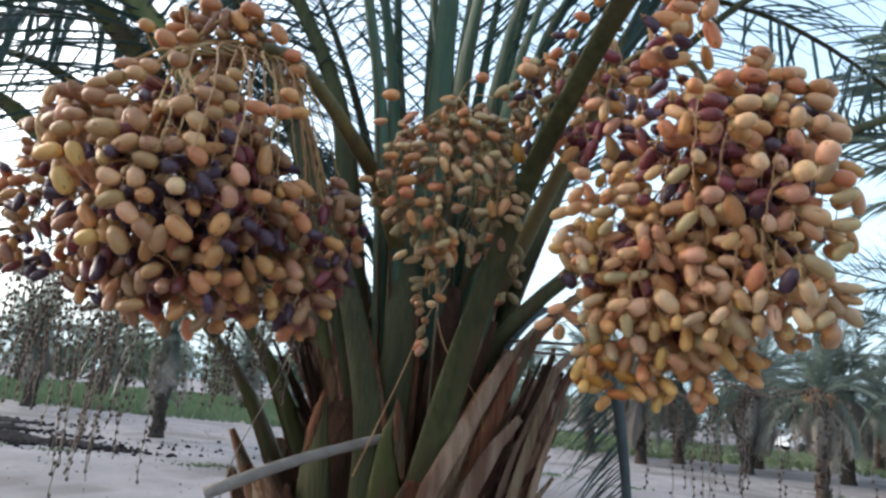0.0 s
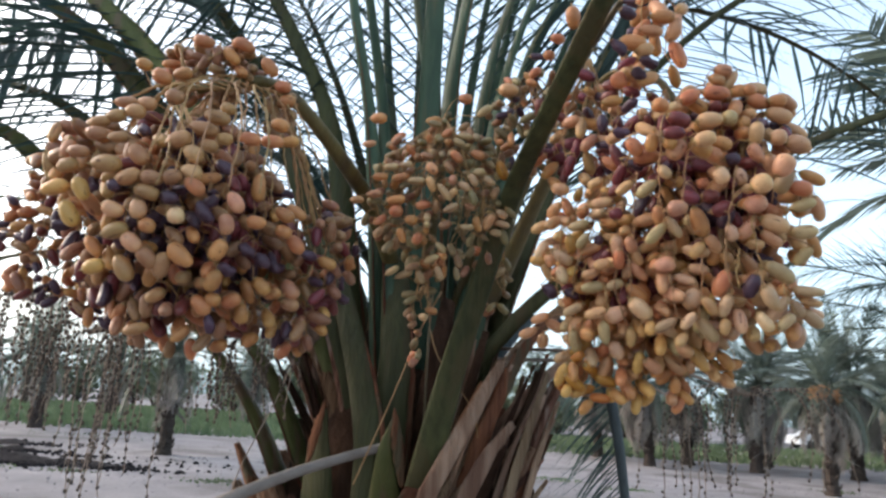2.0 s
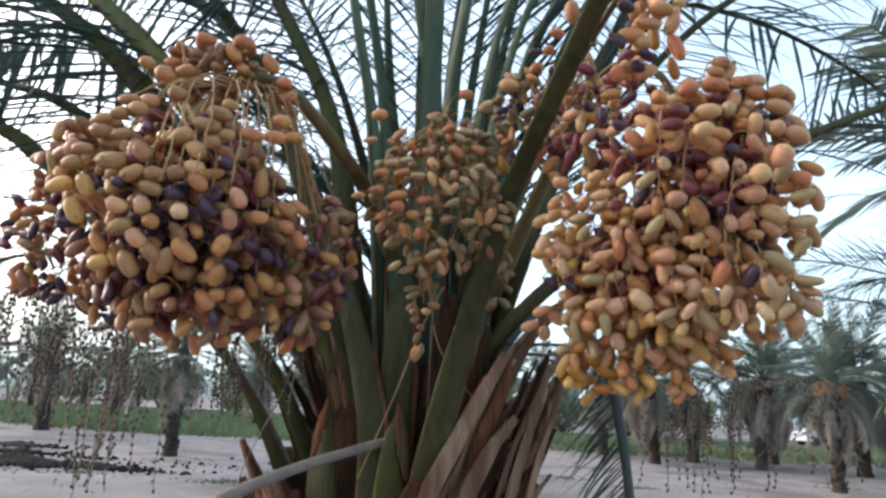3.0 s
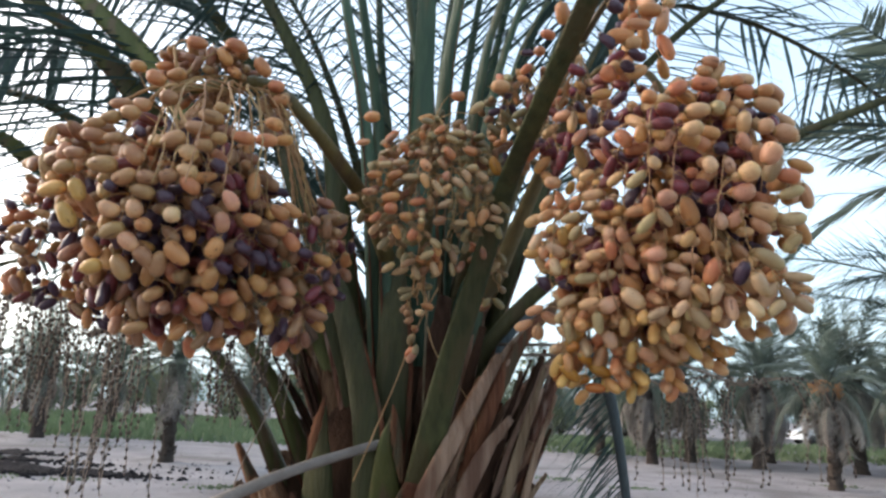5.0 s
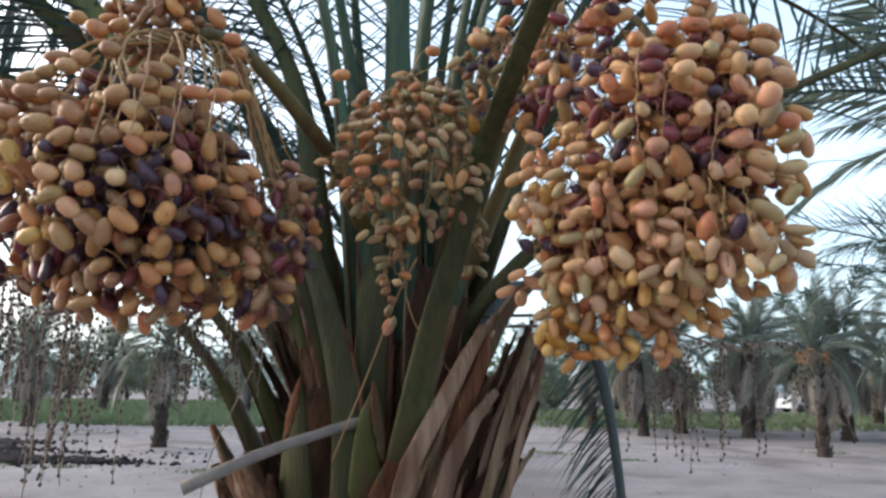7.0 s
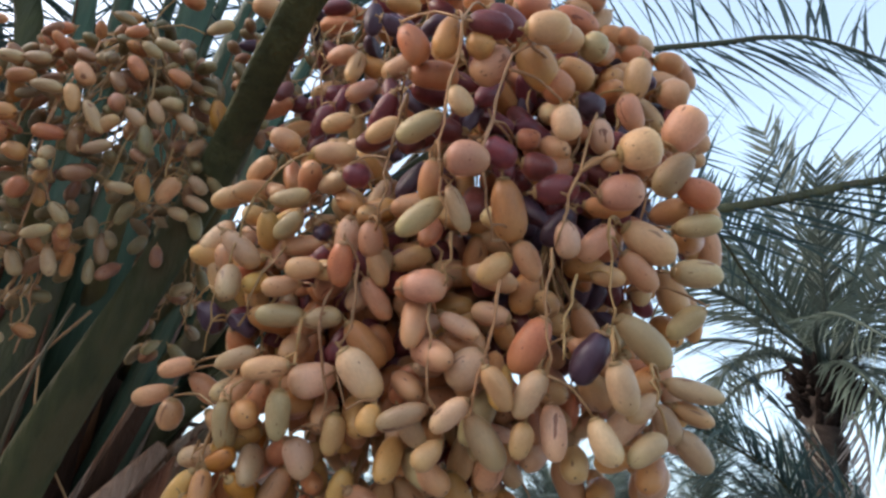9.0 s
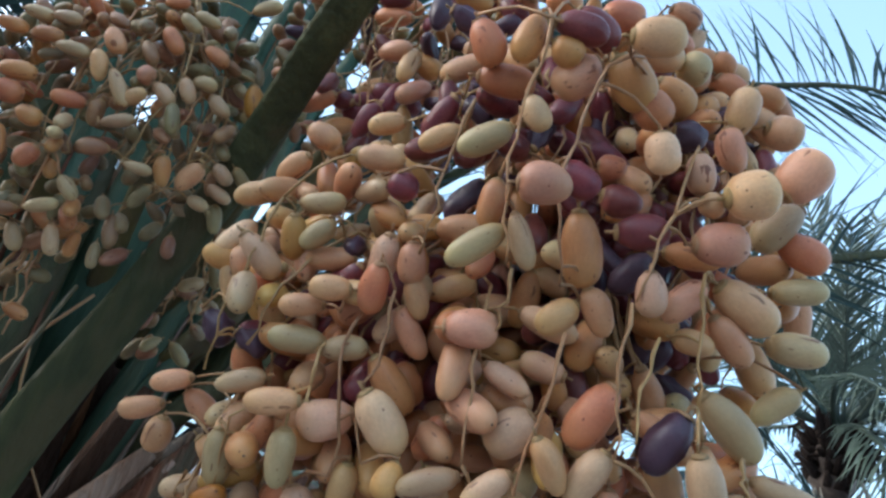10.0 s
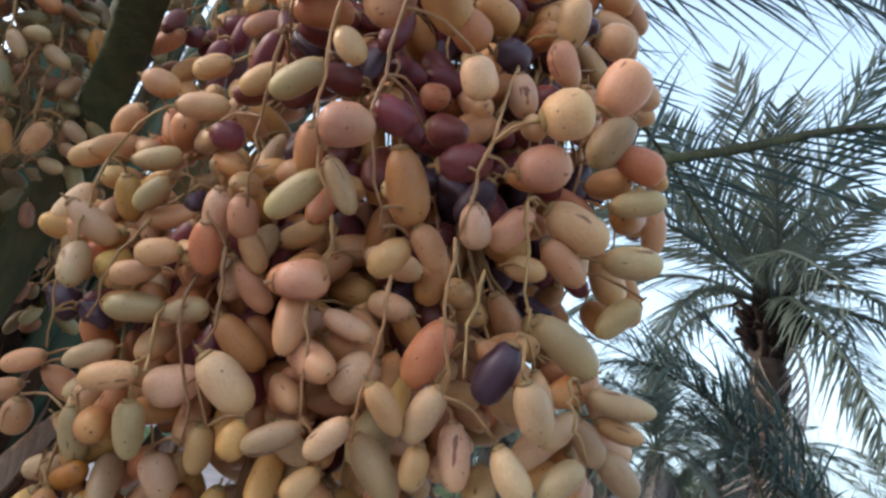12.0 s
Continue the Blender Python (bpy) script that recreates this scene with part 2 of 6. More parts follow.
def smooth(pts, n):
    """n + 1 points on a smooth curve through pts, at even steps of length."""
    pts = [Vector(p) for p in pts]
    ends = [2 * pts[0] - pts[1], *pts, 2 * pts[-1] - pts[-2]]
    fine = []
    for i in range(len(pts) - 1):
        a, b, c, d = ends[i:i + 4]
        for k in range(12):
            u = k / 12
            fine.append(0.5 * ((2 * b) + (c - a) * u + (2 * a - 5 * b + 4 * c - d) * u * u + (3 * b - a - 3 * c + d) * u ** 3))
    fine.append(pts[-1])
    reach = [0.0]
    for a, b in zip(fine, fine[1:]):
        reach.append(reach[-1] + (b - a).length)
    out, j = [], 0
    for i in range(n + 1):
        want = reach[-1] * i / n
        while j < len(fine) - 2 and reach[j + 1] < want:
            j += 1
        u = (want - reach[j]) / max(1e-9, reach[j + 1] - reach[j])
        out.append(fine[j].lerp(fine[j + 1], min(1, u)))
    return out


def ramp(values, n):
    """n + 1 values along a broken line."""
    return [float(v) for v in np.interp(np.linspace(0, 1, n + 1), np.linspace(0, 1, len(values)), values)]


def part(name, me, parent, label=""):
    ob = new(name, me)
    ob.parent = parent
    return tagged(ob, label) if label else ob


def frame_from(way, up=(0, 0, 1)):
    """A turn whose z axis is way."""
    return Vector(way).to_track_quat("Z", "Y").to_matrix().to_4x4()


# ---- dates ----
def date_mesh(name, mat, seed, wrinkle=0.0, bend=0.0, plump=0.0, rings=12, n=14):
    """One date, a unit long and a unit thick, its stem at +z, with its calyx and stub."""
    rng = random.Random(seed)
    b = Build()
    off = Vector((rng.uniform(0, 50), rng.uniform(0, 50), rng.uniform(0, 50)))
    for i in range(rings + 1):
        v = -math.cos(math.pi * i / rings)
        r = 0.5 * (1 - abs(v) ** 2.5) ** 0.47 * (1 - plump * v * 0.5)
        for j in range(n):
            a = 2 * math.pi * j / n
            p = Vector((math.cos(a) * r + bend * (1 - v * v), math.sin(a) * r, 0.5 * v))
            lump = 1 + 0.05 * noise.noise(p * 1.7 + off)
            if wrinkle:
                lump -= wrinkle * abs(noise.noise(Vector((p.x * 2.6, p.y * 2.6, p.z * 1.3)) + off)) * min(1, r * 3)
            b.verts.append(Vector((p.x * lump, p.y * lump, p.z)))
    for i in range(rings):
        for j in range(n):
            a, c = i * n + j, i * n + (j + 1) % n
            b.face((a, c, c + n, a + n))
    b.tube([(0, 0, 0.465), (0, 0, 0.50), (0, 0, 0.525)], [0.24, 0.2, 0.08], n=8, slot=1)
    b.tube([(0, 0, 0.52), (0, 0.02, 0.60), (0.01, 0.0, 0.66)], [0.05, 0.045, 0.05], n=5, slot=1)
    b.tube([(bend * 0.05, 0, -0.485), (bend * 0.05, 0, -0.502), (bend * 0.05, 0, -0.512)], [0.055, 0.04, 0.012], n=6, slot=2)
    return b.mesh(name, mat, CALYX, KNOT)


DATE_MESHES = {}
for key, mat in SKIN.items():
    wrinkled = {"k": 0.75, "r": 0.2}.get(key, 0.0)
    DATE_MESHES[key] = [date_mesh("date", mat, 10 * i + ord(key), wrinkled * (0.6 + 0.25 * i), (0.0, 0.07, -0.05, 0.03)[i], (0.12, -0.2, 0.25, 0.0)[i]) for i in range(4)]


class Bunch:
    """A hanging bunch: a thing with a stalk, strands, and dates under their strands."""

    def __init__(self, label, seed, palette, size, group="date bunches", front=(0.1, -0.94, -0.33)):
        self.thing = tagged(new("date_bunch"), label, "date bunch", group)
        self.rng = random.Random(seed)
        self.palette, self.size, self.front = palette, size, Vector(front).normalized()
        self.spots, self.strands, self.samples, self.waiting, self.stems = [], [], [], [], {}

    def stalk(self, pts, wide, mat=STALK, thick=None, name="stalk"):
        b = Build()
        line = smooth(pts, 24)
        w = ramp(wide, 24)
        b.tube(line, w, ramp(thick, 24) if thick else [v * 0.7 for v in w], n=9)
        part(name, b.mesh(name, mat), self.thing, "olive-brown curved fruit stalk")

    def strand(self, pts, radius=0.0013, wiggle=0.003, mat=STRAND):
        """A zigzag strand with knots; its points are kept for the dates."""
        rng = self.rng
        length = sum((Vector(b) - Vector(a)).length for a, b in zip(pts, pts[1:]))
        n = max(6, int(length / 0.012))
        line = smooth(pts, n)
        for i in range(1, n):
            line[i] = line[i] + Vector((rng.uniform(-1, 1), rng.uniform(-1, 1), rng.uniform(-0.5, 0.5))) * wiggle
        b = Build()
        b.tube(line, [radius * (1.5 - 0.7 * i / n) * (1.35 if i % 2 else 0.9) for i in range(n + 1)], n=5)
        ob = part("strand", b.mesh("strand", mat), self.thing)
        self.stems[ob.name] = (ob, b, mat)
        self.strands.append(ob)
        for i, p in enumerate(line):
            self.samples.append((p, ob, i))
        return ob, line

    def free(self, p, gap):
        return all((p - q).length_squared > (0.5 * (gap + g)) ** 2 for q, g in self.spots)

    def covers(self, p):
        """Whether a date at p would hang in front of one of the known outer dates."""
        for c, _, _, _ in self.waiting:
            d = p - c
            along = d.dot(self.front)
            if along > -0.006 and (d - self.front * along).length_squared < 0.026 ** 2:
                return True
        return False

    def put(self, centre, axis, width, key, owner):
        ob = new("date", self.rng.choice(DATE_MESHES[key]))
        ob.parent = owner
        up = -Vector(axis)
        turn = frame_from(up) @ Matrix.Rotation(self.rng.uniform(0, 6.28), 4, "Z")
        ob.matrix_basis = Matrix.Translation(centre) @ turn @ Matrix.Diagonal((width, width, up.length, 1))
        if key in "kr":
            ob["label"] = "shrivelled dark purple date" if key == "k" else "ripening dark red date"
        self.spots.append((Vector(centre), width))

    def own(self, centre, axis, width, key):
        """A date at a known place; it joins the nearest strand later."""
        self.waiting.append((Vector(centre), Vector(axis), width, key))
        self.spots.append((Vector(centre), width * 1.05))

    def stem(self, owner, knot, line, radius):
        """A short stem that grows out of a strand at one of its knots."""
        b = self.stems[owner.name][1]
        at = len(b.verts)
        b.tube(line, [radius] * len(line), n=5)
        b.face((knot * 5, at, at + 1))

    def join(self):
        """Hangs the dates of known places on the strands, each by a short stem."""
        for centre, axis, width, key in self.waiting:
            stem = centre - axis * 0.6
            p, owner, knot = min(self.samples, key=lambda s: (s[0] - stem).length_squared + (0.002 if s[0].z < stem.z - 0.01 else 0))
            self.put(centre, axis, width, key, owner)
            gap = (p - stem).length
            if 0.004 < gap < 0.07:
                mid = (p + stem) * 0.5 + Vector((0, 0, 0.15 * gap))
                self.stem(owner, knot, smooth([p, mid, stem], 4), 0.0011)
        self.close()

    def close(self):
        """Gives each strand its mesh with all its short stems."""
        for ob, b, mat in self.stems.values():
            ob.data = b.mesh("strand", mat)

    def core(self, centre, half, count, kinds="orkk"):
        """Inner dates, too hidden to pick apart; dark kinds put shade into their colour."""
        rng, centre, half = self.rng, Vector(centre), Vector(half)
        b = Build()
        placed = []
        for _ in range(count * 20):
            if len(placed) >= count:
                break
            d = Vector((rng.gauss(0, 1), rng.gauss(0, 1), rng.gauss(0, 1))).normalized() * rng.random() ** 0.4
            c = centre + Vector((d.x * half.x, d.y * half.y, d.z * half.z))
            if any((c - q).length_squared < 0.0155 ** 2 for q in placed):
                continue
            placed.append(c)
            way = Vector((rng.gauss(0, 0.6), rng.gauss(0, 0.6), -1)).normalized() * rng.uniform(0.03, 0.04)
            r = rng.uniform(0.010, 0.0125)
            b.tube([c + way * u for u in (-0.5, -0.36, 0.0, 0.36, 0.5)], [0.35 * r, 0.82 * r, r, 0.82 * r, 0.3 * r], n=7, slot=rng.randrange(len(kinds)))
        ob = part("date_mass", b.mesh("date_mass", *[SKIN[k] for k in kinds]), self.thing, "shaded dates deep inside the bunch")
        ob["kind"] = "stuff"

    def fill(self, centre, half, root, count, strands, inner="krooot", depth=(0.5, 1.0), low=2.7, gap=0.78, bias=0.5, taper=0.0):
        """Dates packed in an egg-shaped form that narrows upwards by taper, and the strands that carry them from the root."""
        rng, centre, half = self.rng, Vector(centre), Vector(half)
        for k in range(strands):
            turn = 2.399963 * k + rng.uniform(-0.3, 0.3)
            rho = rng.uniform(0.45, 0.86)
            end = rng.uniform(1.2, low - 0.3)
            pts = [Vector(root)]
            for i in range(6):
                a = 0.45 + (end - 0.45) * i / 5
                p = centre + Vector((half.x * math.sin(a) * math.cos(turn), half.y * math.sin(a) * math.sin(turn), half.z * math.cos(a))) * rho
                pts.append(p + Vector((rng.uniform(-1, 1), rng.uniform(-1, 1), rng.uniform(-1, 1))) * 0.006)
            self.strand(pts, radius=0.0011, wiggle=0.002)
        made = 0
        for _ in range(count * 60):
            if made >= count:
                break
            d = Vector((rng.gauss(0, 1), rng.gauss(0, 1), rng.gauss(0, 1))).normalized()
            rho = depth[0] + (depth[1] - depth[0]) * rng.random() ** bias
            slim = 1 - taper * max(0.0, d.z)
            c = centre + Vector((d.x * half.x * slim, d.y * half.y * slim, d.z * half.z)) * rho
            width = rng.uniform(*self.size)
            if not self.free(c, width * gap) or self.covers(c):
                continue
            out = Vector((d.x / half.x, d.y / half.y, d.z / half.z)).normalized()
            way = (out * rng.uniform(0.0, 0.9) + Vector((rng.gauss(0, 0.6), rng.gauss(0, 0.6), rng.gauss(0, 0.35) - 0.5))).normalized()
            key = rng.choices(list(self.palette), list(self.palette.values()))[0]
            # inner kinds run dark: partly truly ripe fruit, partly shade put into colour
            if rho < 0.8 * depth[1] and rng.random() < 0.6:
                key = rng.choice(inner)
            length = width * rng.uniform(1.6, 2.3)
            stem = c - way * (0.6 * length)
            p, owner, knot = min(self.samples, key=lambda q: (q[0] - stem).length_squared)
            self.put(c, way * length, width, key, owner)
            reach = (p - stem).length
            if 0.004 < reach < 0.03:
                self.stem(owner, knot, [p, (p + stem) * 0.5 + Vector((0, 0, 0.1 * reach)), stem], 0.001)
            made += 1
        return made


# ---- palm parts ----
def unit_leaflet(mat, droop, seed):
    """A folded leaflet, a unit long along x; its width is 0.045 of its length."""
    rng = random.Random(seed)
    b = Build()
    b.blade((0, 0, 0), (1, 0, 0), (0, 0, 1), 1.0, 0.045, droop, n=6)
    b.verts = [Vector((v.x, v.y + 0.04 * rng.uniform(0.5, 1) * math.sin(v.x * 3 + seed) * v.x, v.z)) for v in b.verts]
    return b.mesh("leaflet", mat)


LEAFLETS = [unit_leaflet(LEAF, d, i) for i, d in enumerate((0.05, 0.25, 0.5, 1.1))]


def frond(palm, pts, base, tip, first=0.3, leaf=0.42, droopy=(0, 1, 2), gap=0.03, seed=1, mat=PETIOLE, label="", flat=0.6, sides=(1, -1), open_angle=52, side=None, widths=None, slim=1.0, joined=False):
    """A feather frond: one tapering midrib, and leaflets on both sides from first (0 to 1) to its tip."""
    rng = random.Random(seed)
    n = 40
    line = smooth(pts, n)
    h = line[-1] - line[0]
    h.z = 0
    if side is None:
        side = Vector((-h.y, h.x, 0)).normalized() if h.length > 0.25 else Vector((1, 0, 0))
    side = Vector(side)
    wide = ramp(widths, n) if widths else [tip + (base - tip) * (1 - i / n) ** 1.6 for i in range(n + 1)]
    b = Build()
    b.tube(line, [w * 0.5 for w in wide], [w * 0.5 * flat for w in wide], side=side, n=10, groove=0.45)
    rib = part("frond", b.mesh("frond", mat), palm, label)
    if widths and widths[0] > 0.09:
        upto = max(4, max(i for i in range(n + 1) if wide[i] > 0.062))
        for sign in (1, -1):
            e = Build()
            edge = [line[i] + side * (sign * (wide[i] * 0.5 + 0.001)) for i in range(upto + 1)]
            e.tube(edge, [0.010 * (1 - i / upto) ** 0.7 + 0.0008 for i in range(upto + 1)], [0.004 * (1 - i / upto) + 0.0006 for i in range(upto + 1)], side=side, n=6, ragged=0.25, rng=rng)
            part("dry_margin", e.mesh("dry_margin", CUT if sign > 0 else DEAD), rib, "torn brown edge of the stalk's base")
    length = sum((q - p).length for p, q in zip(line, line[1:]))
    count = int(length * (1 - first) / gap)
    mass = Build()
    for k in range(count):
        u = first + (1 - first) * (k + rng.uniform(0.1, 0.9)) / count
        x = u * n
        i = min(n - 1, int(x))
        p = line[i].lerp(line[i + 1], x - i)
        along = (line[i + 1] - line[i]).normalized()
        s = (side - along * side.dot(along)).normalized()
        up = s.cross(along)
        if up.z < 0:
            up = -up
        v = (u - first) / (1 - first)
        for sign in sides:
            if rng.random() < (0.88 if p.z > 3.4 else 0.04):
                continue
            ang = radians(open_angle - 26 * v + rng.uniform(-11, 11))
            way = (along * math.cos(ang) + s * (sign * math.sin(ang)) + up * rng.uniform(0.0, 0.35)).normalized()
            size = leaf * (0.45 + 0.55 * math.sin(math.pi * min(1, 0.18 + v * 0.9))) * rng.uniform(0.82, 1.1)
            z = (Vector((0, 0, 1)) - way * way.z)
            z = z.normalized() if z.length > 0.05 else s
            y = z.cross(way)
            fat = slim * rng.uniform(0.85, 1.25)
            shape = LEAFLETS[rng.choice(droopy)]
            m = Matrix(((way.x * size, y.x * size * fat, z.x * size, p.x), (way.y * size, y.y * size * fat, z.y * size, p.y), (way.z * size, y.z * size * fat, z.z * size, p.z), (0, 0, 0, 1)))
            if joined:
                at = len(mass.verts)
                mass.verts += [m @ v.co for v in shape.vertices]
                for f in shape.polygons:
                    mass.face(tuple(at + i for i in f.vertices))
            else:
                ob = new("leaflet", shape)
                ob.parent = rib
                ob.matrix_basis = m
    if mass.verts:
        part("foliage", mass.mesh("foliage", LEAF), rib)["kind"] = "stuff"
    return rib


def leaf_base(palm, pts, wide, thick, mat, side=None, label="", ragged=0.0, seed=0, name="leaf_base"):
    """An old leaf stalk or its cut stump on the trunk."""
    b = Build()
    n = 18
    line = smooth(pts, n)
    c = line[0] - Vector((-0.06, 1.95, line[0].z))
    s = side or Vector((-c.y, c.x, 0)).normalized()
    b.tube(line, [v * 0.5 for v in ramp(wide, n)], [v * 0.5 for v in ramp(thick, n)], side=s, n=12, groove=0.3, ragged=ragged, rng=random.Random(seed))
    return part(name, b.mesh(name, mat), palm, label)


# far palms share a few frond meshes, each a midrib with its leaflets in one piece
def far_frond_mesh(mat, bend, seed, hang=0.4, length=1.0, dense=46):
    rng = random.Random(seed)
    b = Build()
    pts = []
    for i in range(11):
        u = i / 10
        pts.append(Vector((length * u * (1 - 0.25 * bend * u), 0.03 * math.sin(3 * u + seed), length * (0.15 * u - 0.55 * bend * u * u))))
    b.tube(pts, [0.012 * (1 - 0.8 * i / 10) for i in range(11)], n=4)
    for k in range(dense):
        u = 0.16 + 0.84 * (k + rng.random()) / dense
        x = u * 10
        i = min(9, int(x))
        p, along = pts[i].lerp(pts[i + 1], x - i), (pts[i + 1] - pts[i]).normalized()
        for sign in (1, -1):
            way = along * 0.75 + Vector((0, sign * rng.uniform(0.5, 0.8), rng.uniform(-hang, 0.25)))
            b.blade(p, way, (0, 0, 1), 0.22 * (0.5 + 0.5 * math.sin(math.pi * min(1, u))) * rng.uniform(0.8, 1.15), 0.0115, rng.uniform(0.1, 0.1 + hang), n=2)
    return b.mesh("frond", mat)


GREEN_FRONDS = [far_frond_mesh(FAR_LEAF_HAZED, b, i) for i, b in enumerate((0.15, 0.45, 0.8, 1.15))]
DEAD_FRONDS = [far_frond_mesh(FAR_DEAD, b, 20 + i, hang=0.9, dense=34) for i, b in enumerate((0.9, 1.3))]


def far_palm(label, x, y, height, girth, length, green, dead, seed, dates=0, lean=(0, 0), group="palms in the grove", lowest=-22, bulge=1.35, stubs=0):
    """A date palm further off: trunk with old leaf bases, green crown, hanging dry fronds."""
    rng = random.Random(seed)
    palm = tagged(new("palm_tree"), label, "palm tree", group)
    palm.location = (x, y, 0)
    b = Build()
    steps = max(8, int(height / 0.12))
    line = [Vector((lean[0] * (i / steps) ** 1.5, lean[1] * (i / steps) ** 1.5, height * i / steps - 0.1)) for i in range(steps + 1)]
    b.tube(line, [girth * (1.12 if i % 2 else 0.95) * (1.25 - 0.3 * i / steps if i < 3 else 1.0) * (bulge if i > steps - 5 else 1) for i in range(steps + 1)], n=12, ragged=0.07, rng=rng)
    top = line[-1]
    for k in range(int(height * 16)):
        i = rng.randrange(2, steps)
        a = rng.uniform(0, 6.283)
        o = Vector((math.cos(a), math.sin(a), 0))
        p = line[i] + o * girth * 0.95
        b.tube([p, p + o * 0.05 + Vector((0, 0, 0.07)), p + o * 0.07 + Vector((0, 0, 0.15))], [0.06, 0.05, 0.015], [0.03, 0.025, 0.01], side=(-o.y, o.x, 0), n=5)
    part("trunk", b.mesh("trunk", FAR_TRUNK), palm)
    if stubs:
        c = Build()
        for k in range(stubs):
            a, z = rng.uniform(0, 6.283), rng.uniform(-0.55, 0.12)
            o = Vector((math.cos(a), math.sin(a), 0))
            p, reach = top + o * girth * 0.9 + Vector((0, 0, z)), rng.uniform(0.12, 0.34)
            c.tube([p, p + o * reach * 0.6 + Vector((0, 0, reach * 0.5)), p + o * reach + Vector((0, 0, reach * rng.uniform(0.2, 1.2)))], [0.07, 0.05, 0.02], [0.035, 0.03, 0.012], side=(-o.y, o.x, 0), n=5, ragged=0.1, rng=rng)
        part("stub_ring", c.mesh("stub_ring", STUB), palm, "dark ring of old leaf stubs")
    for k in range(green):
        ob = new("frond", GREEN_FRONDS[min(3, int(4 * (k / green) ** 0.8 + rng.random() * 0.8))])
        ob.parent = palm
        tilt = 78 - (78 - lowest) * (k / green) + rng.uniform(-8, 8)
        size = length * rng.uniform(0.82, 1.12)
        ob.matrix_basis = Matrix.Translation(top + Vector((0, 0, 0.1))) @ pose(0, 0, 0, 0, -tilt, math.degrees(2.4 * k) + rng.uniform(-15, 15)) @ Matrix.Rotation(rng.uniform(-0.5, 0.5), 4, "X") @ Matrix.Diagonal((size, size, size, 1))
    for k in range(dead):
        ob = tagged(new("frond", rng.choice(DEAD_FRONDS)), "dry grey hanging frond")
        ob.parent = palm
        size = length * rng.uniform(0.6, 0.95)
        ob.matrix_basis = Matrix.Translation(top - Vector((0, 0, rng.uniform(0.0, 0.3)))) @ pose(0, 0, 0, 0, rng.uniform(30, 80), math.degrees(2.4 * k) + rng.uniform(-25, 25)) @ Matrix.Diagonal((size, size, size, 1))
    for k in range(dates):
        a = 2.4 * k + rng.random()
        c = Build()
        o = Vector((math.cos(a), math.sin(a), 0))
        p = top + o * (girth + 0.16) + Vector((0, 0, rng.uniform(-0.05, 0.12)))
        for q in range(70):
            w = Vector((rng.gauss(0, 1), rng.gauss(0, 1), rng.gauss(0, 1))).normalized() * 0.17 * rng.random() ** 0.4
            w.z *= 1.1
            e = p + w
            c.tube([e, e + Vector((0, 0, -0.02)), e + Vector((0, 0, -0.045))], [0.006, 0.017, 0.006], n=5)
        part("fruit_mass", c.mesh("fruit_mass", FAR_DATES), palm, "orange date cluster")["kind"] = "stuff"
    return palm


# ---- ground ----
def ground():
    b = Build()
    n, rings = 72, 60
    radii = [0.0] + [0.6 * 1.118 ** i for i in range(rings)]
    b.verts.append(Vector((0, 2, 0)))
    for r in radii[1:]:
        for j in range(n):
            a = 2 * math.pi * j / n
            x, y = r * math.cos(a), 2 + r * math.sin(a)
            z = 0.045 * noise.noise(Vector((x * 0.5, y * 0.5, 3))) + 0.02 * noise.noise(Vector((x * 1.9, y * 1.9, 9)))
            b.verts.append(Vector((x, y, z * min(1, 40 / (r + 1)))))
    for j in range(n):
        b.face((0, 1 + j, 1 + (j + 1) % n))
    for i in range(rings - 1):
        for j in range(n):
            a, c = 1 + i * n + j, 1 + i * n + (j + 1) % n
            b.face((a, a + n, c + n, c))
    tagged(new("ground", b.mesh("ground", GROUND)), "dry grey sandy soil, trodden and uneven", "ground", kind="structure")


ground()


def soil_heap(x, y, long, wide, high, seed):
    rng = random.Random(seed)
    b = Build()
    n, m = 26, 10
    for i in range(m + 1):
        for j in range(n):
            a, r = 2 * math.pi * j / n, i / m
            rag = 1 + 0.3 * noise.noise(Vector((math.cos(a) * 2, math.sin(a) * 2, seed)))
            px, py = r * long * rag * math.cos(a), r * wide * rag * math.sin(a)
            z = high * (1 - r ** 1.5) * (0.55 + 0.9 * abs(noise.noise(Vector((px * 4, py * 4, seed))))) + 0.03 - 0.06 * r
            b.verts.append(Vector((px, py, z)))
    for i in range(m):
        for j in range(n):
            a, c = i * n + j, i * n + (j + 1) % n
            b.face((a, a + n, c + n, c))
    ob = tagged(new("mound", b.mesh("mound", SOIL)), "low mound of dark burnt soil on the sandy ground", "mound", "soil mounds")
    ob.location = (x, y, 0.045)


for args in ((-9.5, 13.5, 1.1, 0.36, 0.16, 1), (-7.7, 13.4, 0.6, 0.22, 0.07, 2), (-12.2, 17.1, 0.8, 0.3, 0.08, 3), (-10.9, 15.5, 0.45, 0.2, 0.08, 4)):
    soil_heap(*args)


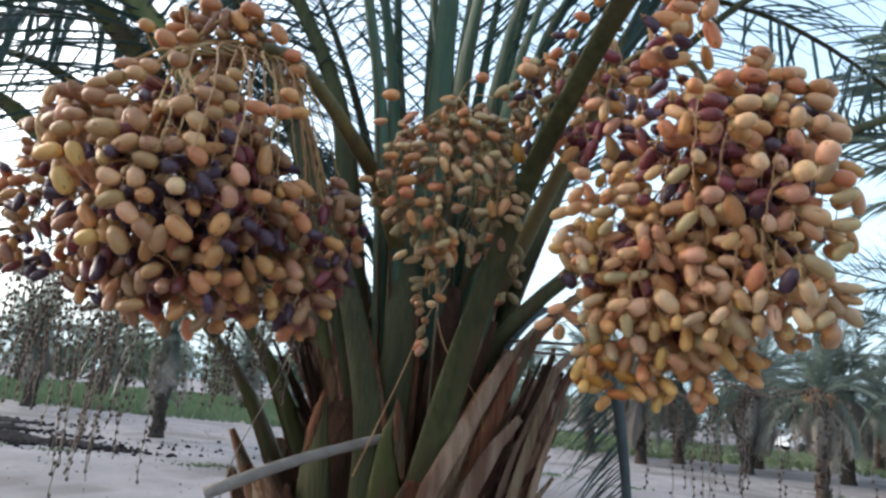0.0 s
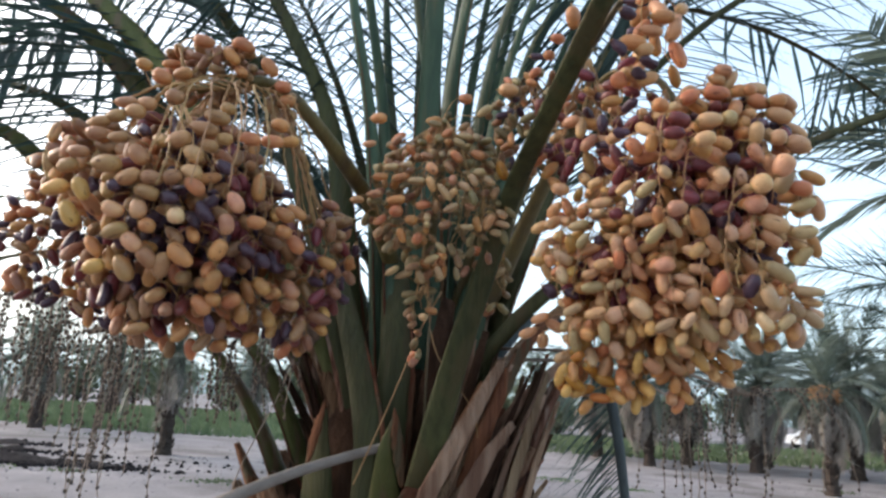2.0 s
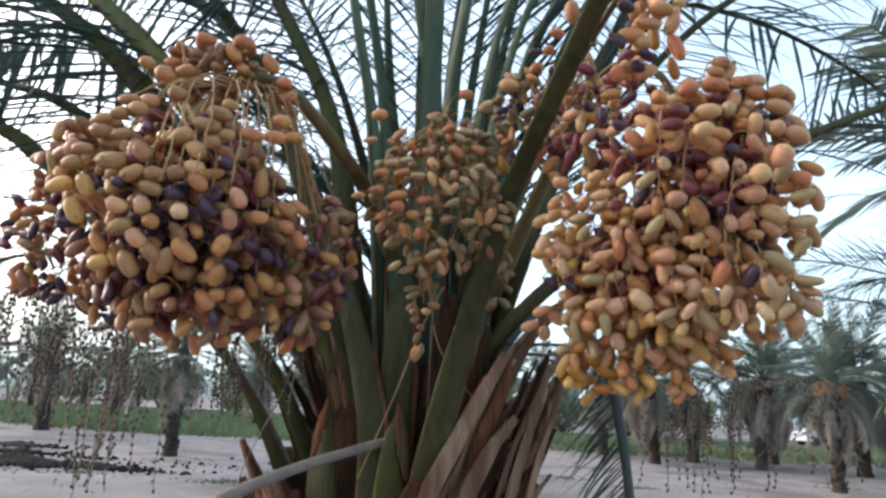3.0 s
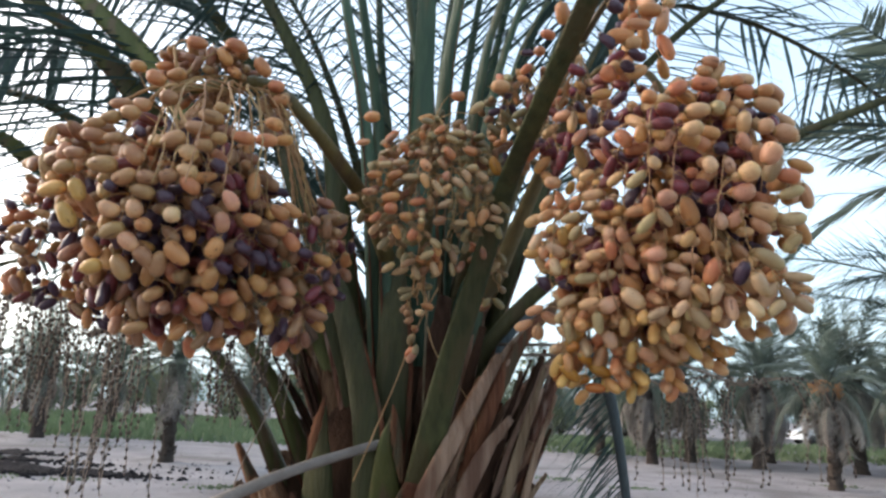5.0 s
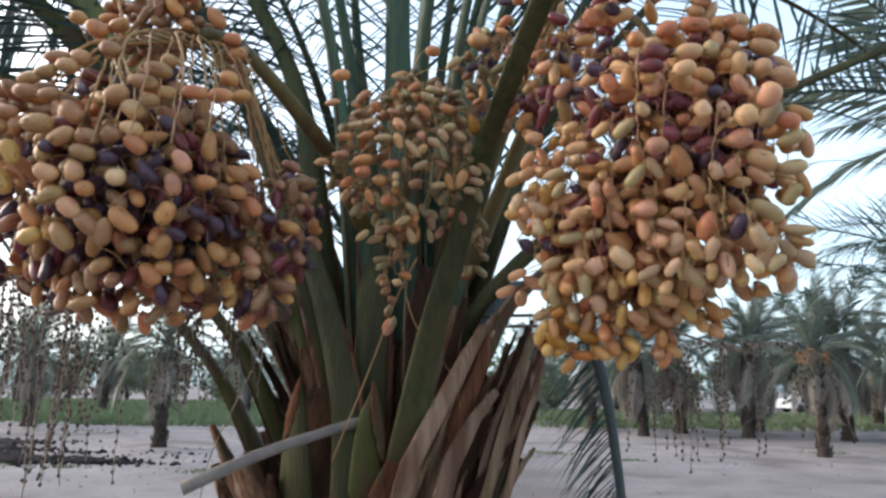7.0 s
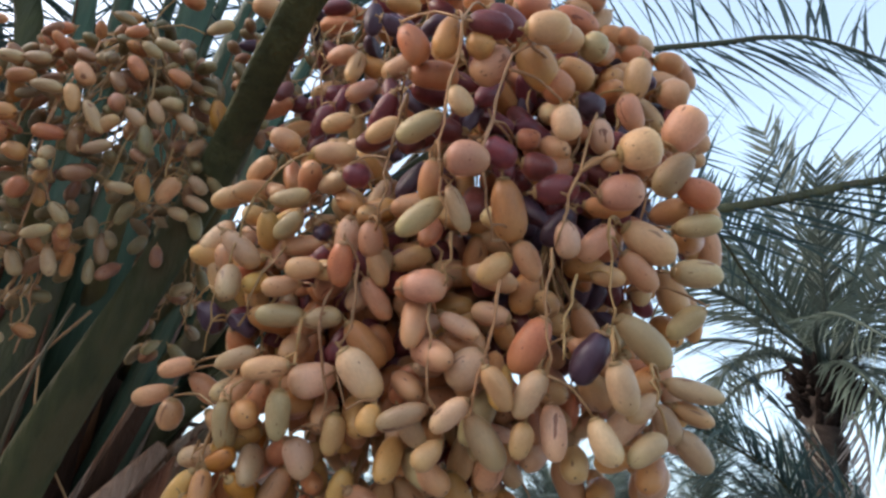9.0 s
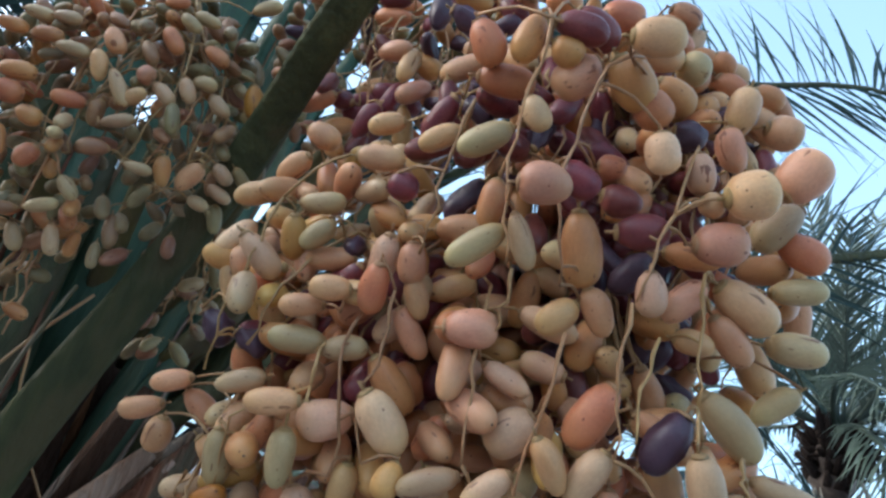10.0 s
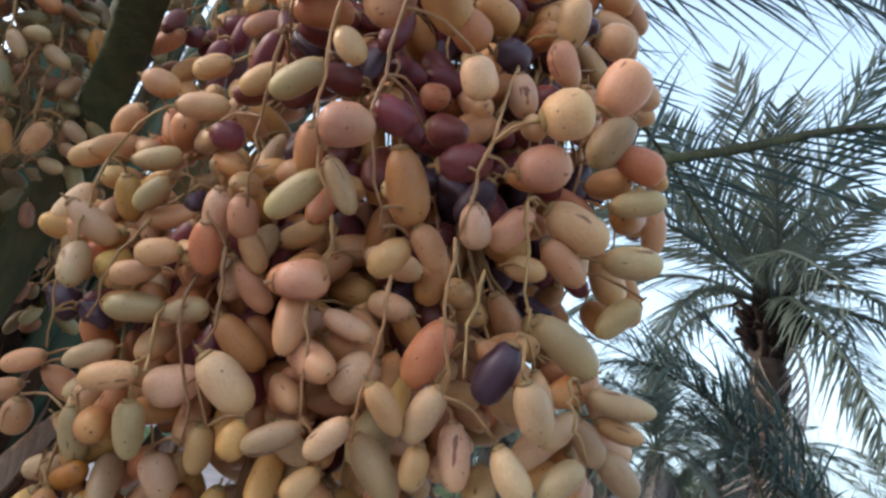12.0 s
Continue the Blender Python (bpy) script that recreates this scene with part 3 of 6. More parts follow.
def clods(label, mat, spots, seed):
    """Loose lumps of soil lying about on the ground."""
    rng = random.Random(seed)
    b = Build()
    for x, y, sx, sy, count, size in spots:
        for _ in range(count):
            p = Vector((rng.gauss(x, sx), rng.gauss(y, sy), 0.0))
            if p.y < 5:
                continue
            r = size * rng.uniform(0.35, 1.2) * rng.uniform(0.5, 1.0)
            k, t = len(b.verts), rng.uniform(0, 6.28)
            for ring, (rad, z) in enumerate(((1.0, -0.5), (0.8, 0.35), (0.3, 0.62))):
                for j in range(5):
                    a = t + j * 1.2566 + ring * 0.4
                    b.verts.append(p + Vector((math.cos(a) * r * rad * rng.uniform(0.7, 1.4), math.sin(a) * r * rad * rng.uniform(0.7, 1.4), r * (z + rng.uniform(-0.12, 0.12)) + 0.02)))
            for ring in range(2):
                for j in range(5):
                    a, c = k + ring * 5 + j, k + ring * 5 + (j + 1) % 5
                    b.face((a, c, c + 5, a + 5))
            b.face((k + 10, k + 11, k + 12, k + 13, k + 14))
    tagged(new("clods", b.mesh("clods", mat)), label, "soil clods", kind="stuff")


clods("dark burnt clods scattered on the sandy soil", SOIL, ((-9.2, 13.4, 1.0, 0.28, 520, 0.075), (-10.9, 15.4, 0.7, 0.25, 160, 0.07), (-7.4, 13.3, 0.8, 0.22, 180, 0.06), (-12.3, 17.2, 0.9, 0.3, 220, 0.07), (-8.9, 15.0, 0.35, 0.15, 70, 0.06), (-6.2, 14.5, 1.6, 0.9, 60, 0.06)), 5)
clods("small pale clods and pebbles of dry soil", GROUND, ((-8, 14, 4.5, 3.2, 900, 0.026), (5, 16, 4.5, 3.0, 500, 0.026), (-2, 11, 4.0, 2.5, 250, 0.022)), 6)


def grass(name, label, area, count, seed, high, kind="stuff", category="grass", wide=0.05):
    """Short grass as many separate blades over a stretch of ground."""
    rng = random.Random(seed)
    b = Build()
    while len(b.faces) < count * 4:
        x, y = area(rng)
        if noise.noise(Vector((x * 0.25, y * 0.25, seed))) < -0.15 and rng.random() < 0.7:
            continue
        a = rng.uniform(0, 6.283)
        b.blade((x, y, -0.03), (0.35 * math.cos(a), 0.35 * math.sin(a), 1), (math.sin(a), -math.cos(a), 0.0), high * rng.uniform(0.5, 1.2), wide, 0.25, n=2)
    tagged(new(name, b.mesh(name, GRASS)), label, category, kind=kind)


grass("grass_field", "strip of low green crop beyond the bare soil", lambda r: (r.uniform(-48, -4), r.uniform(24.5, 52)), 26000, 3, 0.5, wide=0.12)
grass("grass_field", "strip of green grass under the palms", lambda r: (r.uniform(2, 34), r.uniform(27, 45)), 15000, 4, 0.3, wide=0.11)
for i, (x, y, s) in enumerate(((-4.7, 12.4, 0.32), (-9.9, 12.7, 0.5), (-7.6, 12.5, 0.22), (1.9, 16.8, 0.45), (-12.5, 21.5, 1.2), (-6.5, 20.5, 1.6), (8.9, 17.9, 0.35), (3.4, 15.4, 0.25), (-11.8, 15.9, 0.4))):
    grass("grass_tuft", "small low green grass tuft on the bare soil", lambda r, x=x, y=y, s=s: (x + r.gauss(0, s), y + r.gauss(0, s * 0.5)), 120, 30 + i, 0.09)


def bush(x, y, size, seed):
    """A shrub: forked stems and many small leaves with gaps."""
    rng = random.Random(seed)
    thing = tagged(new("bush"), "dull green bush at the far edge of the grove", "bush", "bushes")
    thing.location = (x, y, 0)
    b, c = Build(), Build()
    tips = []
    for k in range(9):
        a, o = rng.uniform(0, 6.283), rng.uniform(0.2, 0.9)
        e = Vector((math.cos(a) * size * o, math.sin(a) * size * o, size * rng.uniform(0.6, 1.25)))
        b.tube(smooth([(0, 0, -0.1), e * 0.5 + Vector((0, 0, 0.2)), e], 5), ramp([0.05, 0.012], 5), n=5)
        tips += [e * rng.uniform(0.45, 1.05) + Vector((rng.gauss(0, 0.2), rng.gauss(0, 0.2), rng.gauss(0, 0.15))) * size for _ in range(5)]
    for e in tips:
        for _ in range(46):
            p = e + Vector((rng.gauss(0, 0.13), rng.gauss(0, 0.13), rng.gauss(0, 0.1))) * size
            way = Vector((rng.gauss(0, 1), rng.gauss(0, 1), rng.gauss(0.2, 0.7)))
            c.blade(p, way, way.orthogonal().normalized(), 0.11 * size * rng.uniform(0.6, 1.3), 0.06 * size, 0.2, n=2)
    part("wood", b.mesh("wood", FAR_TRUNK), thing)
    part("foliage", c.mesh("foliage", BUSH), thing)


brng = random.Random(77)
for k in range(22):
    bush(-46 + 3.4 * k + brng.uniform(-1, 1) if k < 11 else 2.5 + 3.4 * (k - 11) + brng.uniform(-1, 1), brng.uniform(50, 62) if k < 11 else brng.uniform(44, 54), brng.uniform(2.6, 4.2) if k < 11 else brng.uniform(2.4, 4.0), 200 + k)


# ---- palms of the grove ----
GREEN = "tall green date palm with a rough brown trunk"
SKIRT = "date palm with dry grey fronds hanging round its trunk"
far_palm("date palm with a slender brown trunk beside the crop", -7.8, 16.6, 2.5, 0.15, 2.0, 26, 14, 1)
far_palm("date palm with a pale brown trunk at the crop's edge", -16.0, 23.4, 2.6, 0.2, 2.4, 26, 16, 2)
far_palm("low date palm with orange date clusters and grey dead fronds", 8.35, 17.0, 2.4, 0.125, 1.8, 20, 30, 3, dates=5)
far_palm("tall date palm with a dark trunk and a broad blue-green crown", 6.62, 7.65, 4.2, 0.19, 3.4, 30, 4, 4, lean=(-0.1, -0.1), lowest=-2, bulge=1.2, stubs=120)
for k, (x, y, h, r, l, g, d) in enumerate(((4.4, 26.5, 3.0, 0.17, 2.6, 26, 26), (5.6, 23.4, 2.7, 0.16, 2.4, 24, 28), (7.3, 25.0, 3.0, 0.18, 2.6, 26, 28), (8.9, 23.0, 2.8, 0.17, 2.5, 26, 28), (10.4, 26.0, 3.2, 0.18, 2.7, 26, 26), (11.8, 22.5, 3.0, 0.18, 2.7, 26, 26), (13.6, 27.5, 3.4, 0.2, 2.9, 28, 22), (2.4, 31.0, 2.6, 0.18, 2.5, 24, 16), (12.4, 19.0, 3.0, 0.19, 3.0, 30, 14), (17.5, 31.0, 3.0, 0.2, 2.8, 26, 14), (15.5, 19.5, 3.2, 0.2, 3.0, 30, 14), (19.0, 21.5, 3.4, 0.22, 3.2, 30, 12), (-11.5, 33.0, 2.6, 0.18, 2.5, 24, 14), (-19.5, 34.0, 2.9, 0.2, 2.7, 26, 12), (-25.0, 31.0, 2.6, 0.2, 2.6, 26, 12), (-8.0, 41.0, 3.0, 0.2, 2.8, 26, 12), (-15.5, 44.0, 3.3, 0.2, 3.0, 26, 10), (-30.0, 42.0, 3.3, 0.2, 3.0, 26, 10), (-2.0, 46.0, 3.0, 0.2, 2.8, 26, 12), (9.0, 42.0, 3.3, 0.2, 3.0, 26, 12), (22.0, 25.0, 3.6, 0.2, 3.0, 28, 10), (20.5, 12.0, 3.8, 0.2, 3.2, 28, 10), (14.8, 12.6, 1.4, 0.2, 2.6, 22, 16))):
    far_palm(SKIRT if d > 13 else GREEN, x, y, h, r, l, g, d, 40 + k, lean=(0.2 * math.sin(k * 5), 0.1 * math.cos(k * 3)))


# a low young palm whose fronds arch into view
young = tagged(new("palm_tree"), "low young date palm with long arching grey-green fronds", "palm tree", "palms in the grove")
yb = Build()
yb.tube([(4.85, 4.35, -0.1), (4.85, 4.35, 0.3), (4.84, 4.36, 0.6)], [0.26, 0.24, 0.16], n=14, ragged=0.08, rng=random.Random(8))
part("trunk", yb.mesh("trunk", FAR_TRUNK), young)
for k, pts in enumerate((
        [(4.8, 4.36, 0.5), (4.6, 4.4, 1.2), (4.25, 4.46, 1.89), (3.94, 4.52, 2.28), (3.5, 4.74, 2.6), (3.06, 5.15, 2.63), (2.75, 5.45, 2.5)],
        [(4.8, 4.4, 0.5), (4.65, 4.6, 1.3), (4.2, 4.95, 2.0), (3.6, 5.3, 2.3), (3.0, 5.6, 2.35), (2.5, 5.8, 2.15)],
        [(4.8, 4.4, 0.5), (4.7, 4.8, 1.6), (4.3, 5.3, 2.5), (3.7, 5.8, 2.95), (3.0, 6.2, 2.9), (2.4, 6.5, 2.5)],
        [(4.9, 4.5, 0.5), (4.8, 5.0, 2.0), (4.3, 5.7, 3.2), (3.6, 6.3, 3.7), (2.9, 6.8, 3.6)],
        [(4.8, 4.4, 0.5), (4.5, 4.45, 1.3), (4.0, 4.5, 1.95), (3.4, 4.5, 2.35), (2.81, 4.5, 2.53), (2.4, 4.5, 2.61), (2.05, 4.5, 2.62)],
        [(4.8, 4.4, 0.5), (4.3, 4.45, 1.1), (3.84, 4.5, 1.76), (3.65, 4.5, 2.12), (3.38, 4.5, 2.37), (3.02, 4.5, 2.51), (2.6, 4.5, 2.48), (2.2, 4.6, 2.35)],
        [(4.8, 4.4, 0.5), (4.5, 4.3, 1.2), (4.0, 4.3, 1.75), (3.4, 4.4, 2.15), (2.79, 4.5, 2.32), (2.2, 4.5, 2.4)])):
    frond(young, pts, 0.06, 0.012, first=0.3, leaf=0.6, droopy=(0, 1, 1) if k == 4 else (3, 3, 2) if k > 4 else (1, 2, 3), seed=300 + k, gap=0.03 if k > 3 else 0.075, slim=0.75, joined=k < 4, side=(0, 0.25, 1) if k == 4 else None)


def parked_car(x, y, turn):
    car = tagged(new("car"), "white car parked behind the palms", "car")
    car.matrix_basis = pose(x, y, 0, 0, 0, turn)
    b = Build()
    outline = ((-2.1, 0.55), (-2.05, 0.85), (-1.2, 0.98), (-0.6, 1.42), (0.75, 1.42), (1.45, 0.98), (2.05, 0.92), (2.15, 0.5), (2.1, 0.3), (-2.1, 0.3))
    n = len(outline)
    for half in (-0.82, 0.82):
        b.verts += [Vector((px, half * (0.85 if pz > 1.1 else 1), pz)) for px, pz in outline]
    b.face(tuple(range(n)))
    b.face(tuple(reversed(range(n, 2 * n))))
    for j in range(n):
        b.face((j, j + n, (j + 1) % n + n, (j + 1) % n))
    body = b.mesh("body", CAR_PAINT)
    body.polygons.foreach_set("use_smooth", [False] * len(body.polygons))
    part("body", body, car)
    for sign in (-1, 1):
        w = Build()
        w.verts = [Vector((px, sign * py, pz)) for px, py, pz in ((-0.95, 0.80, 1.02), (1.2, 0.80, 1.02), (0.68, 0.718, 1.36), (-0.55, 0.718, 1.36))]
        w.verts += [v + Vector((0, 0.012 * sign, 0)) for v in w.verts]
        for f in ((0, 1, 2, 3), (4, 5, 6, 7), (0, 1, 5, 4), (1, 2, 6, 5), (2, 3, 7, 6), (3, 0, 4, 7)):
            w.face(f)
        part("side_window", w.mesh("side_window", CAR_GLASS), car)
        for px in (-1.3, 1.3):
            t = Build()
            t.tube([(px, sign * 0.66, 0.3), (px, sign * 0.85, 0.3)], [0.31, 0.31], n=20)
            part("wheel", t.mesh("wheel", RUBBER), car)


parked_car(23.0, 48.8, 12)


# ---- the date palm ----
palm = tagged(new("date_palm"), "short date palm with cut leaf bases and arching fronds", "palm tree")
b = Build()
trng = random.Random(5)
b.tube([(-0.06, 1.97, -0.1), (-0.06, 1.96, 0.5), (-0.06, 1.95, 1.1), (-0.05, 1.96, 1.40), (-0.03, 2.0, 1.65), (0.0, 2.03, 1.90)], [0.33, 0.30, 0.29, 0.26, 0.19, 0.08], n=28, ragged=0.06, rng=trng)
part("trunk", b.mesh("trunk", FIBRE), palm, "dark brown fibrous trunk")
# cut stumps in a spiral round the trunk
for k in range(74):
    a, z = 2.399963 * k + 0.4, 0.12 + 1.12 * k / 74
    o = Vector((math.cos(a), math.sin(a), 0))
    p = Vector((-0.06, 1.95, z)) + o * 0.27
    up = Vector((0, 0, 1))
    size = trng.uniform(0.85, 1.15)
    leaf_base(palm, [p, p + o * 0.06 + up * 0.10, p + o * 0.13 * size + up * 0.24 * size], [0.19, 0.15, 0.06], [0.07, 0.05, 0.018], trng.choice((DEAD, DEAD, CUT)), side=Vector((-o.y, o.x, 0)), ragged=0.05, seed=k)
# green and dry leaf stalks at the crown's front
frond(palm, [(-0.16, 1.9, 1.2), (-0.252, 1.873, 1.367), (-0.356, 1.806, 1.611), (-0.460, 1.819, 1.737), (-0.60, 1.85, 1.86), (-0.95, 1.95, 2.1), (-1.5, 2.1, 2.2)], 0.140, 0.012, first=0.5, gap=0.05, droopy=(0, 1, 2), leaf=0.4, seed=587, mat=PETIOLE_YELLOW, label="yellow-green frond stalk", flat=0.45, widths=[0.140, 0.105, 0.072, 0.054, 0.042, 0.034, 0.024, 0.014])
frond(palm, [(-0.22, 1.9, 1.12), (-0.303, 1.888, 1.292), (-0.399, 1.824, 1.522), (-0.521, 1.829, 1.674), (-0.68, 1.86, 1.8), (-1.05, 1.95, 1.98), (-1.6, 2.1, 1.95)], 0.120, 0.012, first=0.5, gap=0.05, droopy=(0, 1, 2), leaf=0.4, seed=707, mat=PETIOLE_YELLOW, label="yellow-green frond stalk", flat=0.45, widths=[0.120, 0.090, 0.062, 0.050, 0.042, 0.034, 0.024, 0.014])
leaf_base(palm, [(0.05, 1.76, 1.2), (0.096, 1.702, 1.337), (0.178, 1.657, 1.548), (0.242, 1.684, 1.670), (0.356, 1.762, 1.809), (0.46, 1.83, 1.9)], [0.06, 0.055, 0.045, 0.040, 0.034, 0.02], [0.04, 0.035, 0.03, 0.025, 0.02, 0.015], DEAD, label="dry brown split leaf stalk", ragged=0.05)
leaf_base(palm, [(0.12, 1.82, 1.18), (0.181, 1.761, 1.333), (0.232, 1.722, 1.509), (0.314, 1.753, 1.621), (0.408, 1.840, 1.716)], [0.07, 0.065, 0.055, 0.045, 0.025], [0.05, 0.045, 0.035, 0.03, 0.02], TAN, label="dry grey-brown leaf stalk", ragged=0.06)
leaf_base(palm, [(0.20, 1.9, 1.18), (0.273, 1.852, 1.325), (0.341, 1.830, 1.524), (0.402, 1.854, 1.657), (0.47, 1.9, 1.76)], [0.07, 0.06, 0.05, 0.04, 0.02], [0.05, 0.045, 0.035, 0.03, 0.02], DEAD, label="dry brown leaf stalk", ragged=0.06)
leaf_base(palm, [(0.02, 1.74, 1.15), (-0.011, 1.671, 1.299), (-0.018, 1.610, 1.465), (-0.010, 1.615, 1.52), (-0.004, 1.621, 1.551)], [0.14, 0.125, 0.085, 0.045, 0.006], [0.06, 0.05, 0.03, 0.02, 0.008], PETIOLE_YELLOW, label="pointed cut leaf base, green with a brown rim")
leaf_base(palm, [(0.026, 1.612, 1.40), (0.014, 1.604, 1.48), (0.004, 1.606, 1.535), (-0.003, 1.612, 1.572)], [0.008, 0.024, 0.026, 0.004], [0.008, 0.012, 0.010, 0.004], CUT, label="torn brown rim of a leaf base", ragged=0.25)
leaf_base(palm, [(-0.19, 1.74, 1.15), (-0.188, 1.70, 1.325), (-0.186, 1.68, 1.455), (-0.176, 1.66, 1.561)], [0.13, 0.115, 0.09, 0.008], [0.06, 0.05, 0.03, 0.010], PETIOLE, label="pointed olive-green cut leaf base")
leaf_base(palm, [(-0.212, 1.668, 1.42), (-0.197, 1.658, 1.49), (-0.184, 1.652, 1.545), (-0.174, 1.65, 1.585)], [0.008, 0.022, 0.026, 0.004], [0.008, 0.012, 0.010, 0.004], CUT, label="torn brown rim of a leaf base", ragged=0.25)
for pts, wide in (
        ([(-0.49, 1.872, 2.47), (-0.33, 1.838, 2.16), (-0.25, 1.80, 2.0), (-0.191, 1.74, 1.881), (-0.131, 1.70, 1.729), (-0.085, 1.66, 1.591), (-0.062, 1.645, 1.462), (-0.065, 1.66, 1.25)], [0.016, 0.026, 0.034, 0.046, 0.058, 0.066, 0.07, 0.07]),
        ([(-0.135, 1.845, 2.44), (-0.066, 1.80, 2.055), (-0.038, 1.745, 1.854), (-0.02, 1.705, 1.704), (-0.021, 1.69, 1.567), (-0.03, 1.71, 1.38)], [0.03, 0.05, 0.066, 0.08, 0.09, 0.10])):
    leaf_base(palm, pts[::-1], wide[::-1], [0.5 * v for v in wide[::-1]], PETIOLE, label="broad olive-green leaf stalk")
    leaf_base(palm, [(x + 0.52 * w, y - 0.004, z) for (x, y, z), w in zip(pts[:-5:-1], wide[:-5:-1])], [0.016, 0.014, 0.011, 0.004], [0.008] * 4, CUT, label="torn reddish margin of a leaf stalk", ragged=0.25, seed=9)
for k, (pts, wide) in enumerate((
        ([(0.242, 1.62, 1.692), (0.186, 1.58, 1.586), (0.129, 1.54, 1.476), (0.08, 1.53, 1.362), (0.04, 1.60, 1.15)], [0.022, 0.036, 0.040, 0.044, 0.05]),
        ([(0.271, 1.64, 1.551), (0.214, 1.60, 1.476), (0.162, 1.57, 1.36), (0.13, 1.62, 1.15)], [0.020, 0.042, 0.046, 0.055]),
        ([(0.354, 1.70, 1.674), (0.305, 1.66, 1.527), (0.254, 1.63, 1.356), (0.20, 1.68, 1.15)], [0.016, 0.030, 0.034, 0.045]),
        ([(0.383, 1.72, 1.608), (0.334, 1.70, 1.475), (0.30, 1.69, 1.35), (0.25, 1.74, 1.15)], [0.014, 0.028, 0.032, 0.045]),
        ([(0.342, 1.72, 1.802), (0.271, 1.68, 1.684), (0.212, 1.64, 1.549), (0.17, 1.64, 1.42), (0.12, 1.70, 1.2)], [0.02, 0.04, 0.046, 0.05, 0.06]))):
    leaf_base(palm, pts[::-1], wide[::-1], [0.45 * v for v in wide[::-1]], CUT if k == 4 else TAN, label="dry split tan leaf stalk", ragged=0.10, seed=700 + k)
leaf_base(palm, [(-0.33, 1.93, 1.15), (-0.378, 1.883, 1.289), (-0.411, 1.824, 1.392), (-0.425, 1.786, 1.462)], [0.1, 0.07, 0.035, 0.004], [0.04, 0.03, 0.015, 0.006], CUT, label="sharp brown torn leaf base")
leaf_base(palm, [(-0.11, 1.82, 1.36), (-0.147, 1.797, 1.504), (-0.245, 1.830, 1.677), (-0.338, 1.864, 1.802)], [0.06, 0.05, 0.036, 0.02], [0.04, 0.03, 0.02, 0.015], DEAD, label="dry brown leaf sheath", ragged=0.05)
leaf_base(palm, [(0.06, 1.80, 1.40), (0.075, 1.735, 1.55), (0.085, 1.71, 1.70), (0.10, 1.75, 1.85)], [0.12, 0.10, 0.07, 0.04], [0.05, 0.04, 0.03, 0.02], FIBRE, label="dark fibrous leaf sheath", ragged=0.08)
frond(palm, [(0.10, 1.90, 1.4), (0.20, 1.86, 1.72), (0.30, 1.88, 2.02), (0.42, 1.95, 2.35), (0.62, 2.1, 2.9), (0.9, 2.4, 3.6)], 0.11, 0.012, first=0.45, gap=0.05, droopy=(0, 1, 2), seed=141, label="shaded green frond stalk", flat=0.45, widths=[0.13, 0.10, 0.08, 0.065, 0.05, 0.035, 0.02, 0.012])
drng = random.Random(21)
for k in range(26):
    a = radians(-66 + 76 * k / 25 + drng.uniform(-4, 4))
    o = Vector((math.cos(a), math.sin(a), 0))
    z, r, u = drng.uniform(1.02, 1.2), drng.uniform(0.25, 0.30), drng.uniform(0.34, 0.62)
    lean = drng.uniform(0.02, 0.10) + 0.05 * math.cos(a)
    p = Vector((-0.06, 1.95, z)) + o * r
    # half take the dark fibre colour, painting in the dark gaps between stalks
    leaf_base(palm, [p, p + o * (lean * 0.5) + Vector((0.01, 0, u * 0.5)), p + o * lean + Vector((0.05, 0.02, u))], [0.07, drng.uniform(0.03, 0.055), drng.uniform(0.010, 0.03)], [0.04, 0.03, 0.012], drng.choice((DEAD, FIBRE, FIBRE, CUT)), side=Vector((-o.y, o.x, 0)), ragged=0.09, seed=500 + k)
for k in range(18):
    a = radians(-125 - 75 * k / 17 + drng.uniform(-4, 4))
    o = Vector((math.cos(a), math.sin(a), 0))
    z, r, u = drng.uniform(1.0, 1.2), drng.uniform(0.24, 0.28), drng.uniform(0.12, 0.28)
    p = Vector((-0.06, 1.95, z)) + o * r
    leaf_base(palm, [p, p + o * 0.02 + Vector((0, 0, u * 0.5)), p + o * drng.uniform(0.03, 0.08) + Vector((0, 0, u))], [0.11, drng.uniform(0.06, 0.09), drng.uniform(0.008, 0.04)], [0.04, 0.03, 0.012], drng.choice((FIBRE, CUT, FIBRE, FIBRE)), side=Vector((-o.y, o.x, 0)), ragged=0.09, seed=600 + k)
for k in range(12):
    x = -0.34 + 0.025 * k + drng.uniform(-0.02, 0.02)
    z = drng.uniform(1.62, 1.86)
    leaf_base(palm, [(-0.12 + 0.3 * (x + 0.2), 1.93, 1.25), (0.5 * (x - 0.14), 1.93, 0.5 * (z + 1.25)), (x, drng.uniform(1.90, 2.04), z)], [0.10, drng.uniform(0.06, 0.085), drng.uniform(0.02, 0.045)], [0.04, 0.03, 0.012], drng.choice((DEAD, FIBRE, FIBRE, CUT)), ragged=0.09, seed=640 + k, label="dark dry leaf sheath")
leaf_base(palm, [(0.01, 1.86, 1.95), (0.005, 1.84, 2.27), (-0.012, 1.85, 2.37), (-0.026, 1.86, 2.46)], [0.03, 0.032, 0.024, 0.005], [0.012, 0.012, 0.010, 0.004], CUT, label="dark red pointed dry flower sheath", name="flower_sheath")
